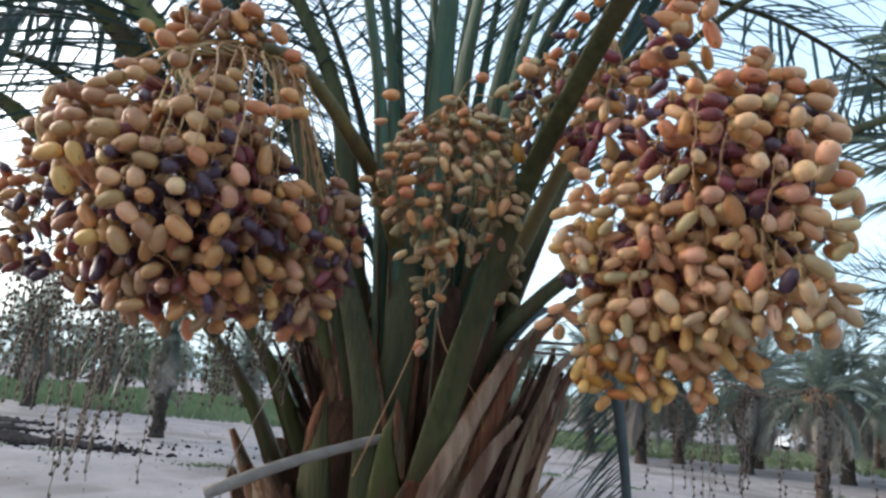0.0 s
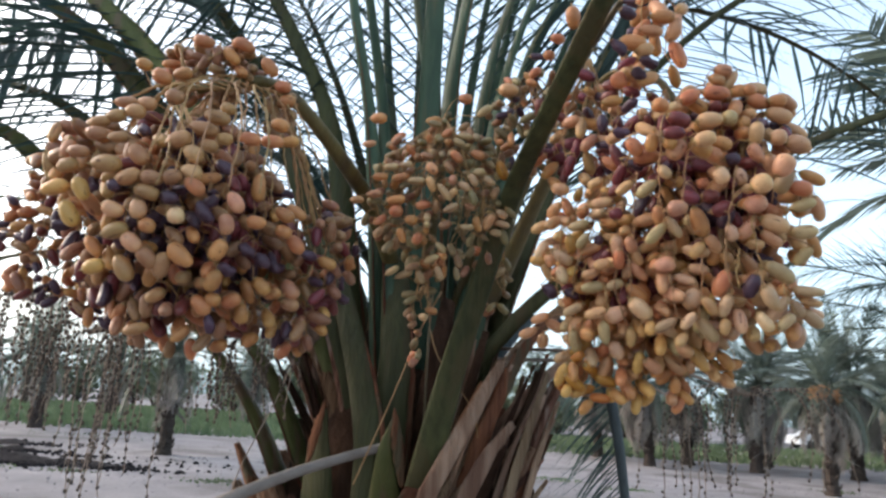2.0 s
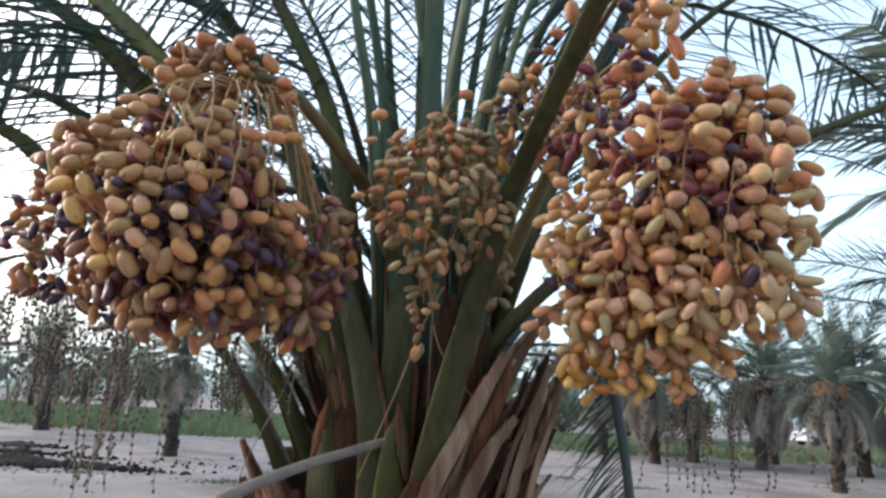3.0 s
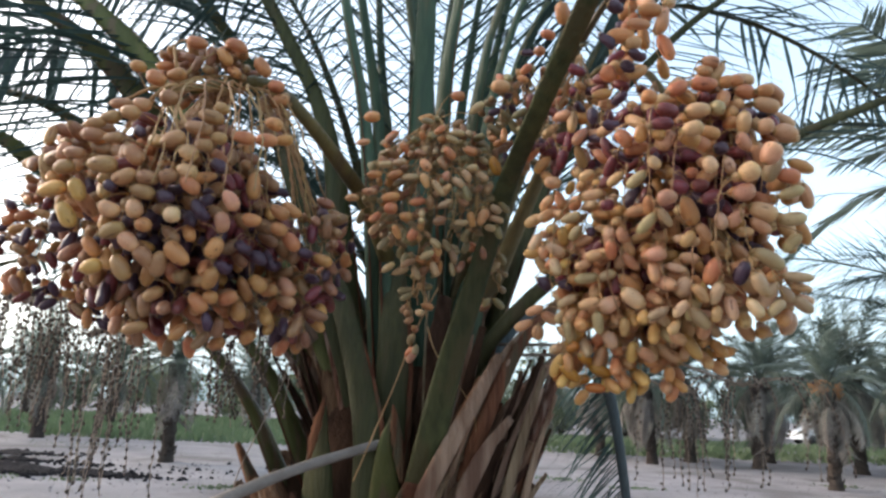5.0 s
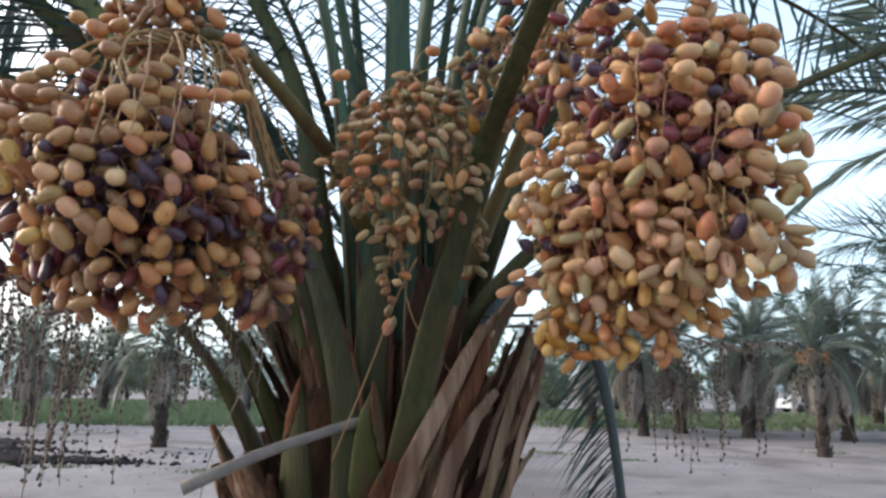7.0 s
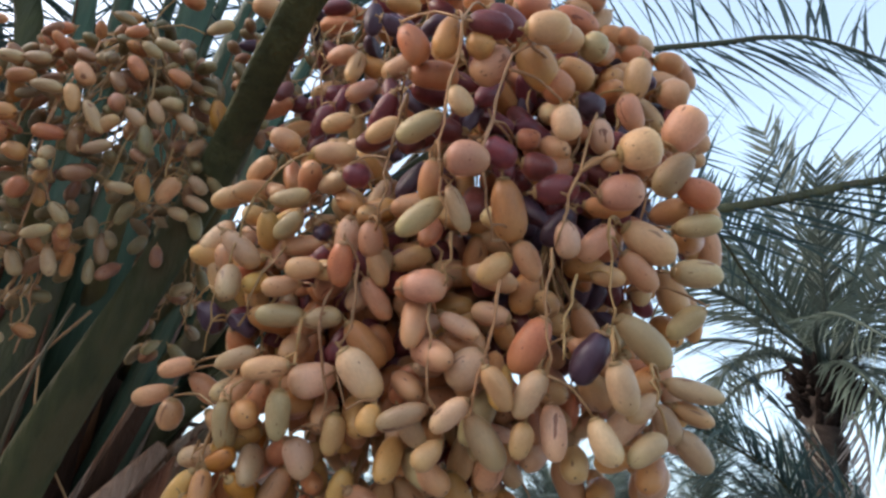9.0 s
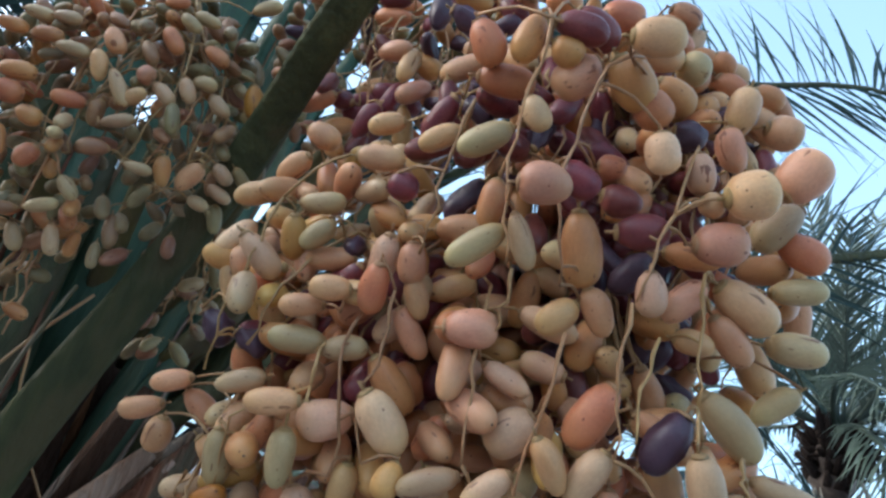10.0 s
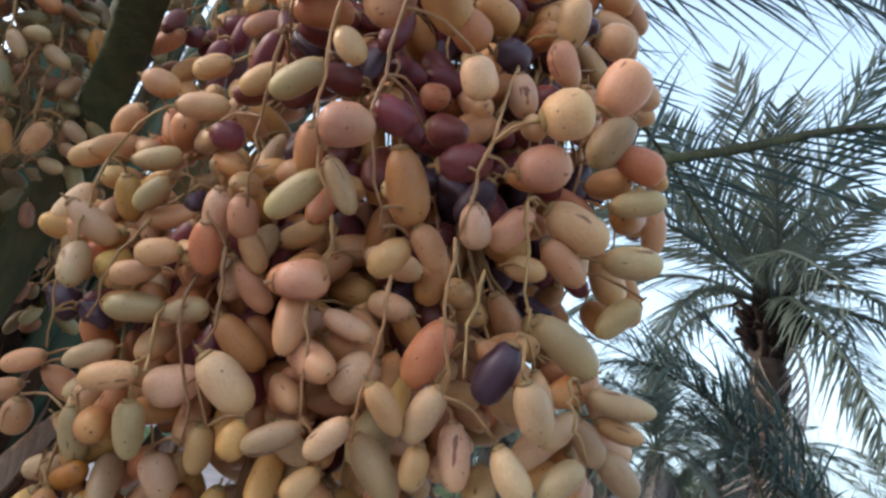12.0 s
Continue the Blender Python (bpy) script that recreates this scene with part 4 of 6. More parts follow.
# dark dry sheaths that lean out under the fruit
for k in range(9):
    x, z = -0.47 + 0.03 * k + drng.uniform(-0.02, 0.02), drng.uniform(1.60, 1.72) + 0.006 * k
    leaf_base(palm, [(-0.18, 1.92, 1.28), (-0.18 + 0.4 * (x + 0.18), 1.88, 1.48), (x, drng.uniform(1.82, 1.90), z)], [0.09, drng.uniform(0.04, 0.06), drng.uniform(0.010, 0.03)], [0.03, 0.02, 0.008], drng.choice((FIBRE, FIBRE, CUT, DEAD)), ragged=0.12, seed=780 + k, label="dark dry leaf sheath")
# thin split strips of the dry stalks
for k in range(22):
    u = (k + drng.uniform(0.1, 0.9)) / 22
    low = Vector((0.03 + 0.22 * u, 1.63 + 0.10 * u, 1.18))
    high = Vector((0.18 + 0.18 * u + drng.uniform(-0.04, 0.04), 1.63 + 0.10 * u, drng.uniform(1.46, 1.74) - 0.05 * u))
    mid = low.lerp(high, 0.5) + Vector((-0.025 + drng.uniform(-0.02, 0.02), -0.035, 0.02))
    w = drng.uniform(0.012, 0.03)
    leaf_base(palm, [low, mid, high], [w * 1.3, w, w * 0.35], [0.010, 0.008, 0.004], drng.choice((TAN, TAN, DEAD, CUT, FIBRE)), side=Vector((drng.uniform(0.4, 1), drng.uniform(-0.8, 0.8), 0)).normalized(), ragged=0.12, seed=740 + k, name="dry_strip")
# the frond that rises in front of the crown
frond(palm, [(0.03, 1.70, 1.22), (0.075, 1.58, 1.42), (0.134, 1.49, 1.662), (0.20, 1.44, 1.88), (0.243, 1.385, 2.02), (0.297, 1.222, 2.11), (0.375, 1.06, 2.25), (0.53, 0.74, 2.52), (0.85, 0.15, 2.95), (1.25, -0.6, 3.2)], 0.15, 0.014, first=0.5, leaf=0.36, seed=11, flat=0.5, label="thick green frond stalk leaning out over the fruit", side=(1, 0.15, 0), widths=[0.085, 0.066, 0.049, 0.041, 0.038, 0.036, 0.033, 0.03, 0.022, 0.016, 0.01])
# upright fronds of the crown
CROWN = [
    ([(-0.07, 1.90, 1.4), (-0.09, 1.85, 1.7), (-0.147, 1.754, 2.320), (-0.220, 1.706, 2.703), (-0.333, 1.748, 3.347), (-0.671, 1.873, 4.849)], 0.085, 0.42),
    ([(-0.01, 1.82, 1.33), (-0.017, 1.785, 1.51), (-0.034, 1.769, 1.738), (-0.06, 1.785, 1.94), (-0.137, 1.84, 2.45), (-0.202, 1.840, 2.795), (-0.347, 1.912, 3.518), (-0.686, 2.073, 4.870)], 0.07, 0.40),
    ([(0.0, 1.95, 1.5), (0.003, 1.915, 1.918), (0.001, 1.837, 2.449), (-0.051, 1.806, 2.771), (-0.157, 1.798, 3.624), (-0.386, 1.910, 5.214)], 0.07, 0.42),
    ([(0.02, 1.88, 1.4), (0.02, 1.84, 1.65), (0.015, 1.82, 1.9), (0.011, 1.780, 2.474), (0.016, 1.740, 2.725), (0.005, 1.728, 3.536), (0.002, 1.796, 4.958)], 0.078, 0.42),
    ([(0.02, 2.05, 1.5), (0.038, 2.056, 1.771), (0.065, 1.896, 2.441), (0.103, 1.905, 2.838), (0.202, 2.007, 3.727), (0.426, 2.237, 5.405)], 0.09, 0.42),
    ([(0.03, 2.1, 1.5), (0.051, 2.107, 1.777), (0.172, 1.974, 2.577), (0.242, 2.003, 2.904), (0.470, 2.215, 3.809), (0.919, 2.545, 5.145)], 0.07, 0.38),
    ([(0.10, 1.86, 1.45), (0.13, 1.85, 1.7), (0.16, 1.88, 2.0), (0.207, 1.947, 2.486), (0.310, 1.920, 2.846), (0.576, 2.067, 3.601), (1.131, 2.360, 4.699)], 0.065, 0.36),
    ([(0.06, 1.88, 1.3), (0.12, 1.82, 1.5), (0.17, 1.82, 1.75), (0.22, 1.95, 2.2), (0.273, 2.073, 2.630), (0.407, 2.103, 2.972), (0.830, 2.349, 3.796), (1.662, 2.806, 4.734)], 0.06, 0.33),
]
for k, (x, y, u) in enumerate(((-0.5, 3.2, 4.9), (0.1, 3.3, 5.0), (0.55, 3.2, 4.9), (1.1, 3.2, 4.5), (-0.2, 3.0, 4.7), (0.32, 3.0, 4.8), (0.85, 3.1, 4.6), (1.5, 3.4, 4.2))):
    CROWN.append(([(0.05 * x, 2.03, 1.5), (0.12 * x, 2.08, 1.85), (0.26 * x, 2.13, 2.35), (0.45 * x, 2.25, 3.0), (x, y, u)], 0.045, 0.20))
for k, (pts, base, first) in enumerate(CROWN):
    frond(palm, pts, base, 0.012, first=first, leaf=0.42, droopy=(0, 0, 1), seed=60 + k, mat=STALK_GREEN, gap=0.07 if k > 7 else 0.09, joined=k > 7, widths=[base * 2.0, base * 1.45, base * 0.82, base * 0.62, base * 0.5, base * 0.4, base * 0.28, base * 0.15])
# fronds that arch to the sides, with hanging leaflets
SIDE = [
    ([(-0.12, 1.90, 1.45), (-0.17, 1.86, 1.65), (-0.20, 1.86, 1.9), (-0.292, 1.881, 2.386), (-0.510, 1.864, 2.813), (-0.884, 1.981, 3.481), (-1.627, 2.200, 4.465)], 0.07, 0.30),
    ([(-0.06, 1.9, 1.25), (-0.09, 1.846, 1.405), (-0.132, 1.791, 1.619), (-0.202, 1.804, 1.797), (-0.30, 1.835, 2.05), (-0.530, 1.876, 2.542), (-0.734, 1.892, 2.834), (-1.129, 1.989, 3.371), (-1.991, 2.264, 4.087)], 0.07, 0.30),
    ([(-0.08, 1.93, 1.3), (-0.125, 1.86, 1.52), (-0.22, 1.85, 1.75), (-0.40, 1.83, 2.02), (-0.795, 1.759, 2.514), (-1.024, 1.740, 2.731), (-1.522, 1.751, 3.161), (-2.329, 1.844, 3.583)], 0.085, 0.26),
    ([(-0.18, 1.96, 1.45), (-0.277, 1.949, 1.684), (-0.871, 1.817, 2.461), (-1.257, 1.812, 2.782), (-1.774, 1.850, 3.097), (-2.643, 1.970, 3.387)], 0.075, 0.22),
    ([(-0.18, 2.0, 1.6), (-0.342, 1.998, 1.889), (-1.095, 1.917, 2.403), (-1.434, 1.958, 2.551), (-2.102, 2.073, 2.709), (-3.201, 2.292, 2.728)], 0.06, 0.22),
    ([(-0.18, 1.95, 1.6), (-0.345, 1.914, 1.808), (-1.114, 1.859, 2.209), (-1.317, 1.864, 2.338), (-1.907, 1.914, 2.577), (-2.823, 2.009, 2.740)], 0.065, 0.42),
    ([(0.08, 1.85, 1.55), (0.30, 1.74, 1.83), (0.62, 1.70, 2.08), (0.989, 1.686, 2.278), (1.213, 1.663, 2.371), (1.573, 1.627, 2.521), (2.25, 1.60, 2.68), (3.0, 1.62, 2.62)], 0.04, 0.33),
    ([(0.1, 2.1, 1.6), (0.30, 2.12, 2.15), (0.72, 2.08, 2.70), (1.03, 2.03, 2.96), (1.34, 2.0, 3.10), (1.50, 2.0, 3.18), (1.72, 2.0, 3.24), (2.2, 2.0, 3.2), (2.7, 2.0, 3.0)], 0.05, 0.30),
    ([(0.12, 2.2, 1.7), (0.281, 2.319, 2.043), (0.736, 2.333, 2.981), (1.096, 2.431, 3.119), (1.775, 2.809, 3.057), (2.543, 3.254, 2.749)], 0.05, 0.30),
]
SIDE += [
    ([(-0.08, 2.1, 1.55), (-0.30, 2.25, 1.92), (-0.75, 2.45, 2.18), (-1.3, 2.65, 2.2), (-1.9, 2.85, 2.0)], 0.05, 0.16),
    ([(-0.05, 2.12, 1.6), (-0.25, 2.35, 2.1), (-0.6, 2.6, 2.5), (-1.1, 2.9, 2.7), (-1.7, 3.2, 2.6)], 0.05, 0.16),
    ([(0.05, 2.15, 1.6), (0.20, 2.4, 2.1), (0.5, 2.7, 2.5), (0.95, 3.0, 2.7), (1.5, 3.3, 2.6)], 0.05, 0.16),
    ([(-0.12, 2.1, 1.65), (-0.9, 2.3, 2.62), (-1.6, 2.5, 3.0), (-2.5, 2.7, 3.1)], 0.06, 0.25),
    ([(-0.1, 2.1, 1.65), (-0.35, 2.25, 2.2), (-0.55, 2.4, 2.5), (-0.82, 2.4, 2.68), (-1.3, 2.5, 2.8)], 0.05, 0.22),
    ([(-0.08, 2.1, 1.6), (-0.35, 2.3, 1.95), (-0.73, 2.4, 2.31), (-1.1, 2.5, 2.4), (-1.7, 2.6, 2.2)], 0.05, 0.20),
    ([(-0.10, 2.1, 1.65), (-0.7, 2.4, 2.75), (-1.25, 2.7, 3.35), (-2.1, 3.0, 3.7)], 0.06, 0.25),
    ([(-0.06, 2.1, 1.65), (-0.25, 2.2, 2.35), (-0.50, 2.3, 2.95), (-0.9, 2.4, 3.6)], 0.05, 0.25),
]
for k, (pts, base, first) in enumerate(SIDE):
    base *= 1.35 if k in (2, 3, 5) else 1.0
    frond(palm, pts, base, 0.010, first=first, leaf=0.62 if k in (2, 3, 4, 5) else 0.46, mat=PETIOLE_YELLOW if k in (2, 3, 5) else PETIOLE, droopy=(0, 1, 2) if k == 6 else (0, 1, 1) if k == 7 else (0, 1, 2) if k in (2, 3, 4, 5) else (1, 2, 2, 3), seed=90 + k, joined=k > 8, side=(0, 0.35, 1) if k in (6, 7) else (0.62, 0.45, 0.64) if k in (2, 3, 4, 5) else (0.85, 0.35, 0.4) if k in (0, 1, 16) else None, open_angle=88 if k == 7 else 42 if k == 6 else 66 if k in (2, 3, 4, 5) else 52, slim=0.65 if k in (6, 7) else 0.8, gap=0.06 if k == 8 else 0.036 if k == 6 else 0.022 if k == 7 else 0.036 if k in (2, 3, 4) else 0.023 if k > 12 else 0.033, widths=[base * 1.6, base * 1.1, base * 0.75, base * 0.62, base * 0.5, base * 0.4, base * 0.28, base * 0.15])
frond(palm, [(0.15, 1.95, 1.6), (0.326, 2.010, 1.843), (0.479, 2.183, 1.83), (0.592, 2.322, 1.704), (0.660, 2.433, 1.484), (0.721, 2.573, 1.138), (0.75, 2.62, 0.9)], 0.06, 0.03, first=0.42, leaf=0.36, droopy=(0, 1), seed=120, gap=0.011, label="hanging blue-grey frond", open_angle=58, side=(1, 0.1, 0), sides=(-1,), mat=PETIOLE_BLUE, widths=[0.03, 0.034, 0.038, 0.036, 0.032, 0.026])
# loose pieces caught in the crown
stick = Build()
stick.tube(smooth([(-0.336, 1.434, 1.363), (-0.199, 1.502, 1.426), (-0.053, 1.604, 1.476), (0.0, 1.66, 1.49)], 14), ramp([0.013, 0.011, 0.010], 14), n=8, ragged=0.04, rng=trng)
tagged(new("stick", stick.mesh("stick", STICK)), "bare grey dry stick caught in the leaf bases", "stick")


def fibre(pts, radius, mat, label):
    f = Build()
    f.tube(smooth(pts, 16), ramp([radius, radius * 0.8], 16), n=5)
    tagged(new("dry_fibre", f.mesh("dry_fibre", mat)), label, "plant fibre", "loose fibres")


fibre([(0.072, 1.60, 1.85), (0.072, 1.552, 1.732), (0.071, 1.565, 1.594), (0.070, 1.587, 1.375), (0.07, 1.62, 1.25)], 0.0028, STALK, "yellow fibre hanging down the trunk")
fibre([(0.09, 1.62, 1.85), (0.046, 1.597, 1.750), (-0.002, 1.578, 1.604), (-0.077, 1.568, 1.405)], 0.0022, STRAND, "thin tan fibre across the leaf bases")
fibre([(0.07, 1.57, 1.76), (0.099, 1.566, 1.683), (0.179, 1.599, 1.573), (0.193, 1.645, 1.472)], 0.0016, STRAND, "thin tan curled fibre")
fibre([(-0.24, 1.62, 1.75), (-0.27, 1.6, 1.6), (-0.34, 1.58, 1.42), (-0.37, 1.6, 1.3)], 0.0016, DRY, "thin grey dry fibre hanging loose")

# ---- the bunches ----
left = Bunch("heavy bunch of ripening tan and purple dates", 1, {"n": 2.5, "b": 5, "p": 1.5, "o": 3.5, "k": 4.0, "y": 0.6, "r": 2}, (0.0195, 0.025), front=(0.5, -0.82, -0.28))
left.stalk([(-0.04, 1.83, 1.85), (-0.055, 1.80, 1.93), (-0.083, 1.571, 2.032), (-0.099, 1.408, 2.059), (-0.152, 1.256, 2.117), (-0.203, 1.171, 2.153), (-0.269, 1.125, 2.135), (-0.326, 1.10, 2.105)], [0.03, 0.024, 0.02, 0.017, 0.013, 0.008])
fruit = left.own
fruit((-0.409, 0.977, 1.968), (0.0356, 0.0030, -0.0009), 0.0228, "n")
fruit((-0.409, 0.979, 1.988), (0.0333, 0.0012, 0.0060), 0.0182, "n")
fruit((-0.376, 0.985, 2.025), (0.0362, 0.0025, 0.0015), 0.0184, "n")
fruit((-0.341, 0.985, 2.024), (0.0290, 0.0031, -0.0035), 0.0217, "n")
fruit((-0.355, 0.980, 2.007), (0.0311, 0.0033, -0.0034), 0.0230, "n")
fruit((-0.386, 0.979, 1.999), (0.0309, 0.0010, 0.0059), 0.0215, "n")
fruit((-0.435, 0.979, 1.938), (0.0340, 0.0029, -0.0009), 0.0199, "n")
fruit((-0.452, 0.984, 1.916), (0.0320, 0.0005, 0.0082), 0.0237, "n")
fruit((-0.474, 0.995, 1.882), (0.0424, 0.0001, 0.0133), 0.0248, "y")
fruit((-0.421, 0.979, 1.877), (0.0148, 0.0093, -0.0334), 0.0233, "y")
fruit((-0.382, 0.972, 1.915), (0.0465, 0.0037, -0.0004), 0.0280, "n")
fruit((-0.333, 0.971, 1.932), (0.0239, 0.0082, -0.0262), 0.0256, "n")
fruit((-0.369, 0.969, 1.959), (0.0304, 0.0015, 0.0035), 0.0178, "n")
fruit((-0.343, 0.970, 1.896), (0.0365, -0.0008, 0.0150), 0.0240, "n")
fruit((-0.307, 0.974, 1.895), (0.0347, 0.0035, -0.0031), 0.0240, "n")
fruit((-0.312, 0.975, 1.874), (0.0347, 0.0051, -0.0098), 0.0230, "n")
fruit((-0.277, 0.979, 1.899), (0.0275, -0.0003, 0.0101), 0.0241, "n")
fruit((-0.278, 0.982, 1.963), (0.0351, 0.0002, 0.0106), 0.0274, "n")
fruit((-0.248, 0.995, 1.987), (0.0433, 0.0058, -0.0099), 0.0230, "n")
fruit((-0.234, 1.007, 2.011), (0.0415, 0.0057, -0.0101), 0.0234, "n")
fruit((-0.255, 0.987, 1.942), (0.0286, 0.0058, -0.0149), 0.0259, "p")
fruit((-0.235, 0.994, 1.957), (0.0285, 0.0025, -0.0011), 0.0214, "n")
fruit((-0.216, 1.005, 1.975), (0.0241, 0.0028, -0.0037), 0.0202, "n")
fruit((-0.253, 0.986, 1.911), (0.0306, 0.0049, -0.0101), 0.0243, "p")
fruit((-0.247, 0.989, 1.889), (0.0284, 0.0074, -0.0215), 0.0233, "o")
fruit((-0.186, 1.028, 1.985), (0.0369, 0.0043, -0.0057), 0.0221, "o")
fruit((-0.158, 1.055, 1.992), (0.0377, 0.0032, -0.0009), 0.0227, "o")
fruit((-0.139, 1.087, 2.006), (0.0310, 0.0015, 0.0038), 0.0197, "o")
fruit((-0.210, 1.004, 1.927), (0.0242, 0.0061, -0.0175), 0.0214, "k")
fruit((-0.363, 0.970, 1.881), (0.0186, 0.0034, -0.0082), 0.0207, "k")
fruit((-0.279, 0.982, 1.869), (0.0278, 0.0041, -0.0078), 0.0231, "k")
fruit((-0.224, 1.019, 2.032), (0.0247, 0.0029, -0.0038), 0.0208, "n")
fruit((-0.304, 0.997, 2.042), (0.0294, 0.0037, -0.0059), 0.0244, "n")
fruit((-0.397, 1.050, 2.126), (0.0263, 0.0037, -0.0066), 0.0210, "o")
fruit((-0.248, 1.099, 2.193), (0.0386, 0.0065, -0.0144), 0.0230, "o")
fruit((-0.314, 1.082, 2.191), (0.0380, 0.0045, -0.0064), 0.0228, "o")
fruit((-0.270, 1.103, 2.174), (0.0252, 0.0082, -0.0256), 0.0219, "o")
fruit((-0.205, 1.122, 2.164), (0.0229, 0.0094, -0.0314), 0.0249, "o")
fruit((-0.182, 1.138, 2.134), (0.0306, 0.0028, -0.0015), 0.0223, "o")
fruit((-0.177, 1.150, 2.110), (0.0332, -0.0004, 0.0122), 0.0252, "o")
fruit((-0.157, 1.078, 2.031), (0.0286, 0.0044, -0.0089), 0.0233, "o")
fruit((-0.341, 1.015, 2.087), (0.0304, 0.0056, -0.0134), 0.0251, "o")
fruit((-0.313, 1.025, 2.098), (0.0302, 0.0003, 0.0086), 0.0213, "o")
fruit((-0.362, 0.977, 1.847), (0.0324, 0.0049, -0.0099), 0.0239, "p")
fruit((-0.325, 0.979, 1.848), (0.0030, 0.0073, -0.0289), 0.0253, "p")
fruit((-0.270, 0.991, 1.842), (0.0254, 0.0023, -0.0012), 0.0255, "w")
fruit((-0.231, 1.002, 1.854), (0.0241, 0.0094, -0.0308), 0.0234, "k")
fruit((-0.192, 1.019, 1.875), (0.0197, 0.0087, -0.0293), 0.0229, "p")
fruit((-0.203, 1.021, 1.840), (0.0055, 0.0082, -0.0320), 0.0237, "p")
fruit((-0.359, 0.987, 1.814), (0.0388, -0.0001, 0.0128), 0.0254, "n")
fruit((-0.334, 0.993, 1.799), (0.0259, 0.0078, -0.0236), 0.0254, "p")
fruit((-0.313, 1.005, 1.778), (0.0261, 0.0083, -0.0260), 0.0255, "n")
fruit((-0.292, 1.014, 1.770), (0.0107, -0.0086, 0.0389), 0.0256, "n")
fruit((-0.265, 1.014, 1.787), (0.0333, 0.0100, -0.0304), 0.0280, "y")
fruit((-0.215, 1.031, 1.801), (-0.0182, 0.0060, -0.0307), 0.0261, "y")
fruit((-0.351, 1.011, 1.762), (0.0195, 0.0107, -0.0377), 0.0270, "n")
fruit((-0.400, 1.013, 1.763), (0.0325, 0.0000, 0.0104), 0.0244, "y")
fruit((-0.225, 1.052, 1.756), (-0.0183, 0.0067, -0.0333), 0.0249, "o")
fruit((-0.249, 1.072, 1.719), (0.0249, 0.0086, -0.0273), 0.0252, "o")
fruit((-0.231, 1.074, 1.729), (0.0243, 0.0028, -0.0037), 0.0233, "o")
fruit((-0.209, 1.093, 1.731), (0.0318, -0.0002, 0.0109), 0.0237, "o")
fruit((-0.205, 1.133, 1.716), (0.0034, 0.0087, -0.0346), 0.0245, "o")
fruit((-0.169, 1.113, 1.760), (0.0232, 0.0075, -0.0236), 0.0242, "o")
fruit((-0.162, 1.149, 1.754), (0.0310, 0.0009, 0.0063), 0.0218, "o")
fruit((-0.154, 1.219, 1.774), (0.0256, 0.0096, -0.0312), 0.0277, "p")
fruit((-0.151, 1.218, 1.747), (0.0331, 0.0042, -0.0067), 0.0231, "p")
fruit((-0.132, 1.081, 1.876), (0.0304, 0.0062, -0.0158), 0.0226, "o")
fruit((-0.119, 1.102, 1.886), (0.0311, 0.0070, -0.0186), 0.0205, "o")
fruit((-0.123, 1.126, 1.836), (0.0239, 0.0083, -0.0267), 0.0248, "o")
fruit((-0.134, 1.089, 1.848), (0.0278, 0.0043, -0.0086), 0.0226, "o")
fruit((-0.165, 1.046, 1.852), (0.0315, 0.0033, -0.0034), 0.0218, "o")
fruit((-0.090, 1.218, 1.825), (0.0336, 0.0056, -0.0121), 0.0222, "o")
fruit((-0.206, 1.052, 1.775), (0.0290, 0.0043, -0.0082), 0.0240, "k")
fruit((-0.440, 0.991, 1.840), (0.0196, 0.0107, -0.0379), 0.0258, "y")
fruit((-0.213, 1.210, 1.679), (0.0266, -0.0020, 0.0168), 0.0243, "o")
fruit((-0.265, 1.199, 1.665), (0.0291, -0.0005, 0.0116), 0.0225, "o")
fruit((-0.359, 1.091, 1.678), (0.0415, 0.0005, 0.0113), 0.0197, "n")
fruit((-0.178, 1.055, 1.807), (0.0246, 0.0063, -0.0178), 0.0242, "k")
fruit((-0.310, 0.986, 1.824), (0.0231, 0.0038, -0.0080), 0.0230, "o")
fruit((-0.162, 1.082, 1.796), (0.0251, 0.0064, -0.0182), 0.0237, "k")
for k in range(11):
    a = 0.6 * k
    x = -0.36 + 0.15 * k / 10
    left.strand([(-0.33 + 0.012 * k, 1.10 + 0.004 * k, 2.115), (x - 0.02 + 0.03 * math.cos(a), 1.06 + 0.03 * math.sin(a), 2.09), (x + 0.06 * math.cos(a), 1.03 + 0.05 * math.sin(a), 2.0), (x + 0.07 * math.cos(a), 1.0 + 0.05 * math.sin(a), 1.88)], radius=0.0014, wiggle=0.0015)
for k in range(9):
    u = k / 8
    left.strand([(-0.275 + 0.06 * u, 1.15, 2.137), (-0.265 + 0.10 * u, 1.10 + 0.05 * u, 2.128 - 0.02 * u), (-0.255 + 0.135 * u, 1.06 + 0.12 * u, 2.02), (-0.245 + 0.15 * u, 1.03 + 0.19 * u, 1.84 + 0.05 * (k % 3))], radius=0.0014, wiggle=0.0028)
for end in ((-0.26, 1.12, 2.143), (-0.362, 1.09, 2.19), (-0.285, 1.09, 2.175), (-0.372, 1.05, 2.06), (-0.33, 1.04, 2.05), (-0.43, 1.08, 2.08)):
    left.strand([(-0.352, 1.10, 2.118), Vector((-0.352, 1.10, 2.118)).lerp(Vector(end), 0.5) + Vector((0, 0, 0.008)), end], radius=0.0026, wiggle=0.001)
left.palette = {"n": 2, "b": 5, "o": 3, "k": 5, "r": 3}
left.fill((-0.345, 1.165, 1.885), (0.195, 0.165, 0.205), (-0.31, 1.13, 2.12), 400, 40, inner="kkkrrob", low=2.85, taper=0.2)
left.palette = {"b": 6, "n": 4, "o": 3, "p": 0.6}
